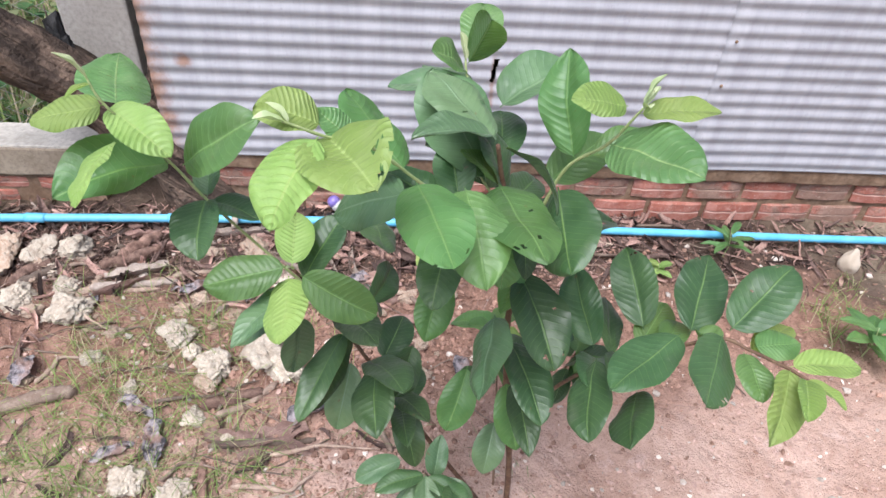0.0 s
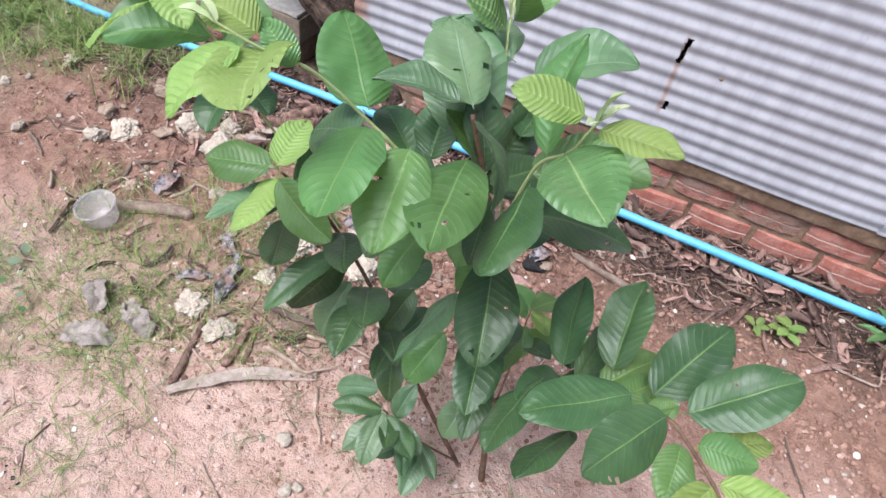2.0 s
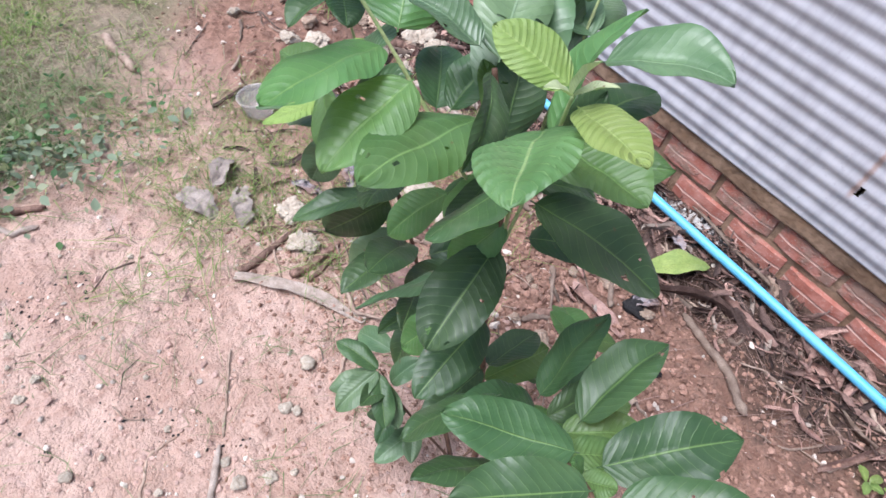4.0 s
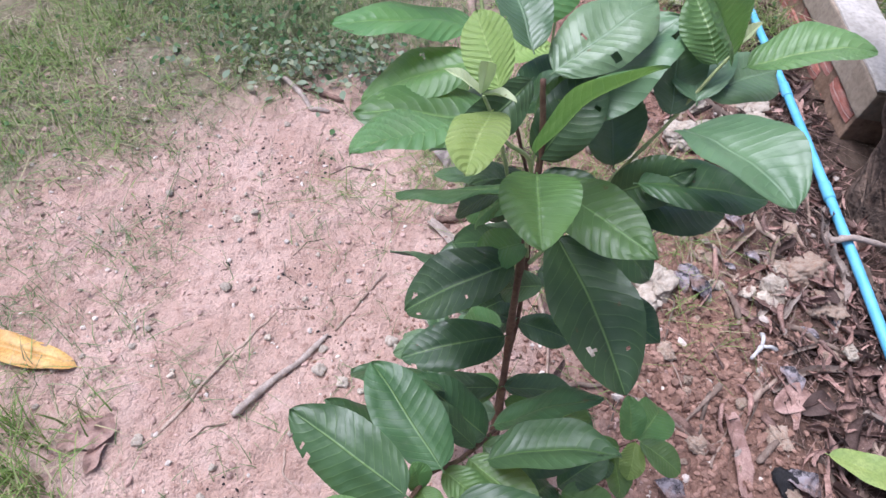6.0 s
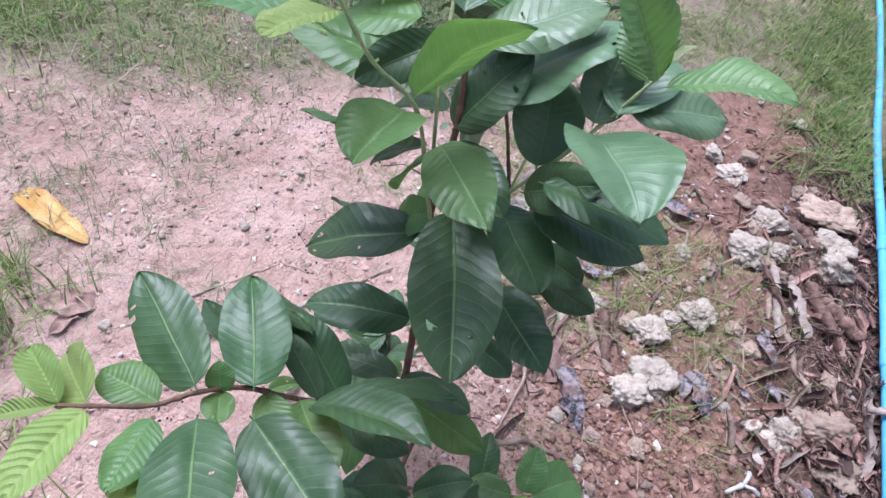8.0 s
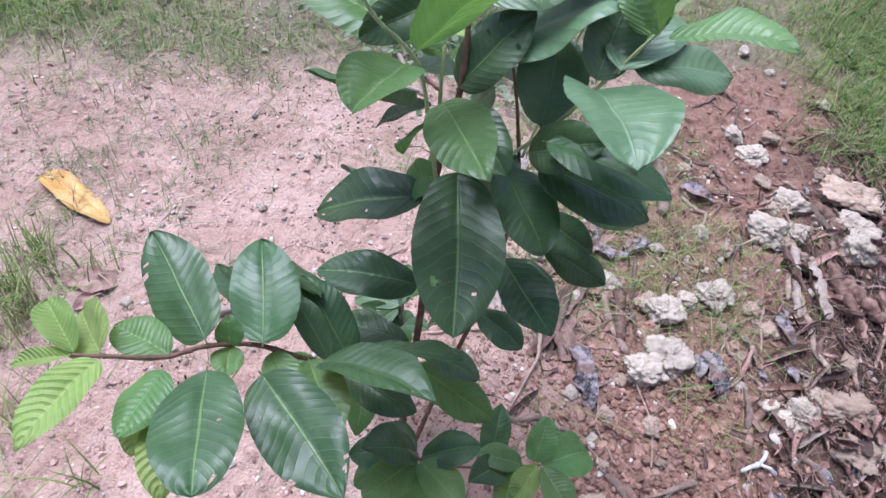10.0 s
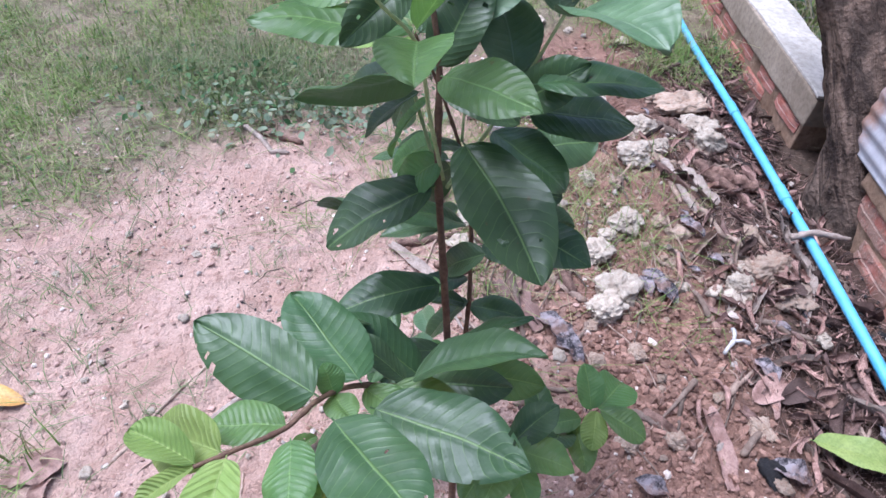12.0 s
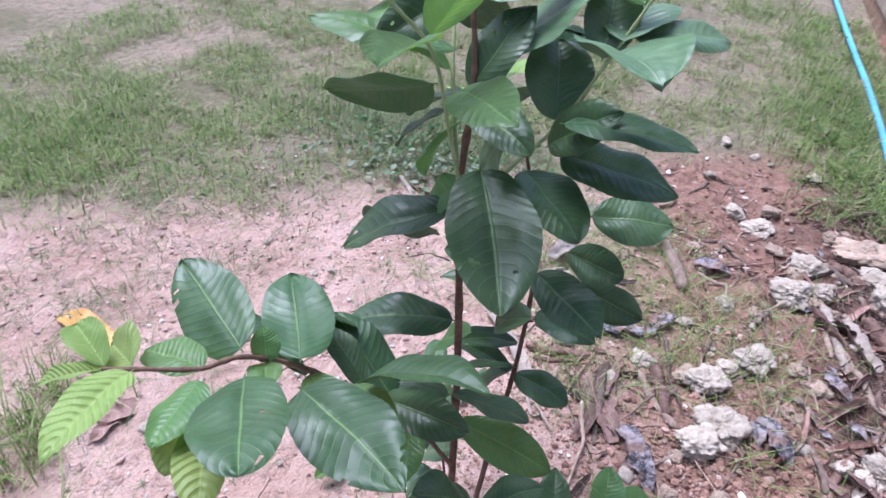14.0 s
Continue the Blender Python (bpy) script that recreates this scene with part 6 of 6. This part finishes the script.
def in_lawn(lo, hi, ylo, yhi, dens):
    def spot():
        x, y = R.uniform(lo, hi), R.uniform(ylo, yhi)
        if 1.63 < y < 1.82:
            return None
        e = x + 0.77 * y + 0.75 + 0.3 * noise.noise(Vector((x * 2.3, y * 2.3, 0)))
        clump = noise.noise(Vector((x * 3.2, y * 3.2, 7))) + 0.8 * noise.noise(Vector((x * 11, y * 11, 3)))
        if y > 0.75 and x > -1.25 + 0.12 * noise.noise(Vector((x * 4, y * 4, 1))):
            return None
        thin = 1 - 0.75 * smooth01(-0.45, 0.10, e)
        return (x, y) if e < 0.30 * R.random() ** 2 and R.random() < dens * thin * (0.42 + 1.0 * clump) else None
    return spot


def on_litter():
    x, y = R.uniform(-1.3, 1.3), 1.62 - abs(R.gauss(0, 0.30))
    return (x, y) if y > 0.65 and not bare(x, y) and R.random() < (1.0 if x < 0.7 else 0.45) * (0.55 + 0.9 * noise.noise(Vector((x * 6, y * 6, 9)))) else None


def tufts(centres, spread, each):
    flat = [(cx, cy) for cx, cy in centres for _ in range(each)]
    it = iter(flat)

    def spot():
        c = next(it, None)
        return None if c is None else (c[0] + R.gauss(0, spread), c[1] + R.gauss(0, spread))
    return spot, len(flat)


blade_field("lawn_straw", M_STRAW, 85000, in_lawn(-2.8, -0.15, -1.4, 1.6, 0.9), 0.012, 0.036, 0.0009, 3.0, "dry straw and thatch lying in the lawn", "straw")
blade_field("lawn_grass", M_GRASS, 150000, in_lawn(-3.4, -0.15, -1.6, 2.0, 0.95), 0.014, 0.048, 0.0014, 1.7, "thin patchy green lawn with straw", "grass")
blade_field("far_grass", M_GRASS, 30000, in_lawn(-8.0, -2.8, -4.0, 3.0, 0.9), 0.04, 0.09, 0.0032, 0.9, "patchy lawn farther off", "grass")
blade_field("lawn_grass_tall", M_GRASS, 9000, in_lawn(-1.6, -0.2, -1.3, -0.15, 0.9), 0.03, 0.085, 0.0012, 1.3, "taller grass at the lawn's edge", "grass")
cs = [(R.uniform(-1.0, 0.35), R.uniform(-0.55, 0.85)) for _ in range(330)]
sp, cnt = tufts(cs, 0.016, 7)
blade_field("soil_sprigs", M_SPRIG, cnt, sp, 0.010, 0.038, 0.0008, 1.8, "sparse grass sprigs on bare soil", "grass")
cs = [(R.gauss(-0.66, 0.18), R.gauss(0.60, 0.18)) for _ in range(60)] + [(R.gauss(-0.48, 0.16), R.gauss(1.02, 0.10)) for _ in range(64)] + [(R.gauss(-0.3, 0.05), R.gauss(0.72, 0.05)) for _ in range(12)]
sp, cnt = tufts(cs, 0.024, 11)
blade_field("rubble_grass", M_GRASS, cnt, sp, 0.020, 0.080, 0.0009, 1.8, "wispy grass tufts among rubble", "grass")
blade_field("litter_fibres", M_FIBRE, 5000, on_litter, 0.012, 0.060, 0.0008, 4.0, "thin brown fibres and rootlets in the litter", "fibres")
blade_field("corner_grass", M_GRASS, 4200, lambda: (R.gauss(-0.44, 0.16), R.gauss(-0.92, 0.16)), 0.02, 0.075, 0.0014, 1.2, "rank green grass at the corner of the lawn", "grass")
blade_field("weed_bed_grass", M_SPRIG, 4000, lambda: (R.gauss(-1.08, 0.13), R.gauss(0.04, 0.24)), 0.02, 0.075, 0.0012, 1.5, "rank dull green grass among creeping weeds", "grass")
cs = [(R.uniform(-0.75, 0.15), R.uniform(-0.55, -0.02)) for _ in range(130)]
sp, cnt = tufts(cs, 0.022, 9)
blade_field("sand_edge_grass", M_SPRIG, cnt, sp, 0.012, 0.046, 0.0009, 1.7, "sparse thin grass where sand meets lawn", "grass")
cs = [(R.uniform(-1.0, -0.42), R.uniform(0.46, 0.95)) for _ in range(95)]
sp, cnt = tufts(cs, 0.022, 13)
blade_field("thin_grass", M_GRASS, cnt, sp, 0.012, 0.048, 0.0009, 1.6, "thin short grass around the tub and sticks", "grass")
cs = [(R.gauss(0.30, 0.07), R.gauss(-0.16, 0.07)) for _ in range(22)] + [(R.gauss(0.62, 0.12), R.gauss(0.02, 0.10)) for _ in range(34)]
sp, cnt = tufts(cs, 0.016, 16)
blade_field("edge_grass", M_GRASS, cnt, sp, 0.04, 0.12, 0.0014, 0.8, "loose grass tufts at the edge of the sand", "grass")
cs = [(R.gauss(1.28, 0.10), R.gauss(1.16, 0.07)) for _ in range(16)]
sp, cnt = tufts(cs, 0.02, 14)
blade_field("straw_tuft", M_GRASS, cnt, sp, 0.03, 0.08, 0.0012, 1.1, "dry grass tufts below the wall", "grass")


def leaf_field(name, mat, count, spot, lmin, lmax, label, category, tall=0.05):
    verts, faces = [], []
    for _ in range(count):
        p = spot()
        if p is None:
            continue
        x, y = p[:2]
        z = ground_z(x, y) + (p[2] if len(p) > 2 else R.uniform(0.006, tall))
        L = R.uniform(lmin, lmax)
        m = Matrix.Translation((x, y, z)) @ Euler((R.gauss(0, 0.5), R.gauss(-0.2, 0.5), R.uniform(0, 6.3))).to_matrix().to_4x4()
        o = len(verts)
        for u, wv in ((0, 0.02), (0.25, 0.26), (0.55, 0.32), (0.82, 0.17), (1.0, 0.0)):
            dz = -0.25 * u * u * L
            if wv:
                verts += [m @ Vector((u * L, -wv * L, dz + 0.05 * L)), m @ Vector((u * L, 0, dz)), m @ Vector((u * L, wv * L, dz + 0.05 * L))]
            else:
                verts.append(m @ Vector((u * L, 0, dz)))
        for i in range(3):
            a = o + 3 * i
            faces += [(a, a + 1, a + 4, a + 3), (a + 1, a + 2, a + 5, a + 4)]
        a = o + 9
        faces += [(a, a + 1, o + 12), (a + 1, a + 2, o + 12)]
    return tagged(mesh_ob(name, verts, faces, mat), label, category, kind="stuff")


leaf_field("creeping_weed", M_PALEWEED, 320, lambda: (R.gauss(-0.86, 0.06), R.gauss(0.20, 0.18)), 0.010, 0.032, "pale grey-green creeping weed at the lawn's edge", "weed", 0.05)
leaf_field("dark_creeping_weed", M_WEED, 600, lambda: (R.gauss(-0.97, 0.10), R.gauss(0.10, 0.24)), 0.008, 0.024, "dark green creeping weed at the lawn's edge", "weed", 0.05)
leaf_field("lawn_weed", M_WEED, 1500, in_lawn(-1.7, -0.3, -0.9, 0.6, 0.7), 0.008, 0.02, "low broad-leaved weeds in the lawn", "weed", 0.03)
def by_pipe():
    x, y = R.gauss(-1.95, 0.5), R.gauss(1.44, 0.14)
    return (x, y) if y < 1.635 and abs(y - 1.507) > 0.03 and x < -1.15 and noise.noise(Vector((x * 4, y * 6, 5))) + 0.8 * noise.noise(Vector((x * 13, y * 13, 8))) + R.random() * 0.5 > 0.22 else None


leaf_field("pipe_weed", M_WEED, 1500, by_pipe, 0.007, 0.019, "low green weeds around the pipe", "weed", 0.06)
blade_field("pipe_grass", M_GRASS, 15000, by_pipe, 0.03, 0.095, 0.0015, 1.2, "green grass around the pipe", "grass")


def behind():
    x, y = R.uniform(-5.0, -0.6), 1.86 + abs(R.gauss(0, 0.9))
    if -0.95 < x < -0.66 and y < 2.02:
        return None
    return (x, y, abs(R.gauss(0.0, 0.22)) * smooth01(1.8, 2.3, y) + 0.02)


leaf_field("weeds_behind_wall", M_WEED, 4200, behind, 0.03, 0.09, "dense dark weeds behind the low wall", "weeds")
blade_field("straw_behind_wall", M_STRAW, 5000, lambda: (behind() or (0, 9, 0))[:2], 0.08, 0.35, 0.003, 0.8, "dry grass stalks behind the low wall", "dry grass")
blade_field("grass_behind_wall", M_GRASS, 7000, lambda: (behind() or (0, 9, 0))[:2], 0.08, 0.3, 0.003, 0.7, "rank grass behind the low wall", "grass")
for i in range(14):
    x, y = R.uniform(-2.6, -0.95), R.uniform(1.9, 2.3)
    v, f = tube_data(((x, y, 0), (x + R.gauss(0, 0.15), y + R.gauss(0, 0.1), 0.2), (x + R.gauss(0, 0.3), y + R.gauss(0, 0.15), 0.42)), 0.005, 0.003, 6, 5)
    tagged(mesh_ob("dry_stalk", v, f, M_TWIG), "dry stalk among weeds behind the wall", "stalk", "dry stalks")


def weed_plant(x, y, h, n, L, tone, label, w=0.4):
    """A small broad-leaved seedling."""
    ob = thing("weed_seedling", (x, y, ground_z(x, y)), label, "weed", "seedlings below the wall")
    z = ground_z(x, y)
    piece("stem", tube_data(((x, y, z - 0.005), (x + 0.006, y, z + h * 0.5), (x, y + 0.004, z + h)), 0.002, 0.0012, 6, 4), M_SHOOT, ob)
    for i in range(n):
        a = i * 2.4 + x * 9
        zz = z + h * (0.45 + 0.55 * i / n)
        leaf((x, y, zz), (x + L * math.cos(a), y + L * math.sin(a), zz + L * R.uniform(-0.1, 0.35)), w, tone, owner=ob)
    return ob


weed_plant(0.79, 1.355, 0.05, 7, 0.045, "young", "bright green seedling with oval leaves on bare soil", 0.55)
weed_plant(1.02, 1.44, 0.09, 8, 0.075, "mid", "green weed with narrow leaves by the pipe", 0.3)
weed_plant(0.72, 1.34, 0.03, 4, 0.035, "young", "bright green seedling with oval leaves on bare soil", 0.55)
weed_plant(1.24, 1.05, 0.10, 8, 0.095, "mid", "low green sapling with oblong leaves on bare soil", 0.42)
weed_plant(1.36, 0.98, 0.07, 6, 0.085, "mid", "low green sapling with oblong leaves on bare soil", 0.42)


# ---- bricks ----
def brick_mesh(seed):
    """A hollow brick's face side: worn corners and a shallow groove along the middle."""
    L, H, D = 0.166, 0.067, 0.07
    rows = ((0.0, 0.006), (0.05, 0.001), (0.46, 0.0), (0.49, 0.0035), (0.53, 0.0035), (0.56, 0.0), (0.95, 0.001), (1.0, 0.006))
    v, f = [], []
    for k, (h, inset) in enumerate(rows):
        for i in range(6):
            u = i / 5
            e = 0.007 if i in (0, 5) else 0.0
            j = noise.noise(Vector((u * 4, h * 3, seed * 7.3)))
            v.append(((u - 0.5) * L, inset + e + 0.0035 * j, (h - 0.5) * H + 0.001 * j))
        v += [(0.5 * L, D, (h - 0.5) * H), (-0.5 * L, D, (h - 0.5) * H)]
    n = 8
    for k in range(len(rows) - 1):
        for i in range(n):
            a, b = k * n + i, k * n + (i + 1) % n
            f.append((a, b, b + n, a + n))
    f.append(tuple(range(n))[::-1])
    f.append(tuple(range(len(v) - n, len(v))))
    me = bpy.data.meshes.new("brick")
    me.from_pydata(v, [], f)
    me.materials.append(M_BRICK)
    return me


BRICKS = [brick_mesh(s) for s in range(6)]
for course, z0, shift in ((0, 0.028, 0.075), (1, 0.113, 0.0)):
    for i in range(22):
        x = -0.42 + shift + i * 0.183 + R.gauss(0, 0.003)
        ob = new("brick", BRICKS[R.randrange(6)])
        ob.matrix_basis = Matrix.Translation((x, WALL_Y + R.gauss(0, 0.0025), z0 + R.gauss(0, 0.002))) @ Matrix.Rotation(R.gauss(0, 0.012), 4, "Y")
        attach(ob, wall_back)
for course, z0, shift in ((0, 0.018, 0.06), (1, 0.066, 0.0)):
    for i in range(12):
        x = -0.96 - shift - i * 0.186 + R.gauss(0, 0.004)
        ob = new("brick", BRICKS[R.randrange(6)])
        ob.matrix_basis = Matrix.Translation((x, WALL_Y + 0.006 + R.gauss(0, 0.003), z0)) @ Matrix.Diagonal((1, 1, 0.56, 1))
        attach(ob, low_wall)
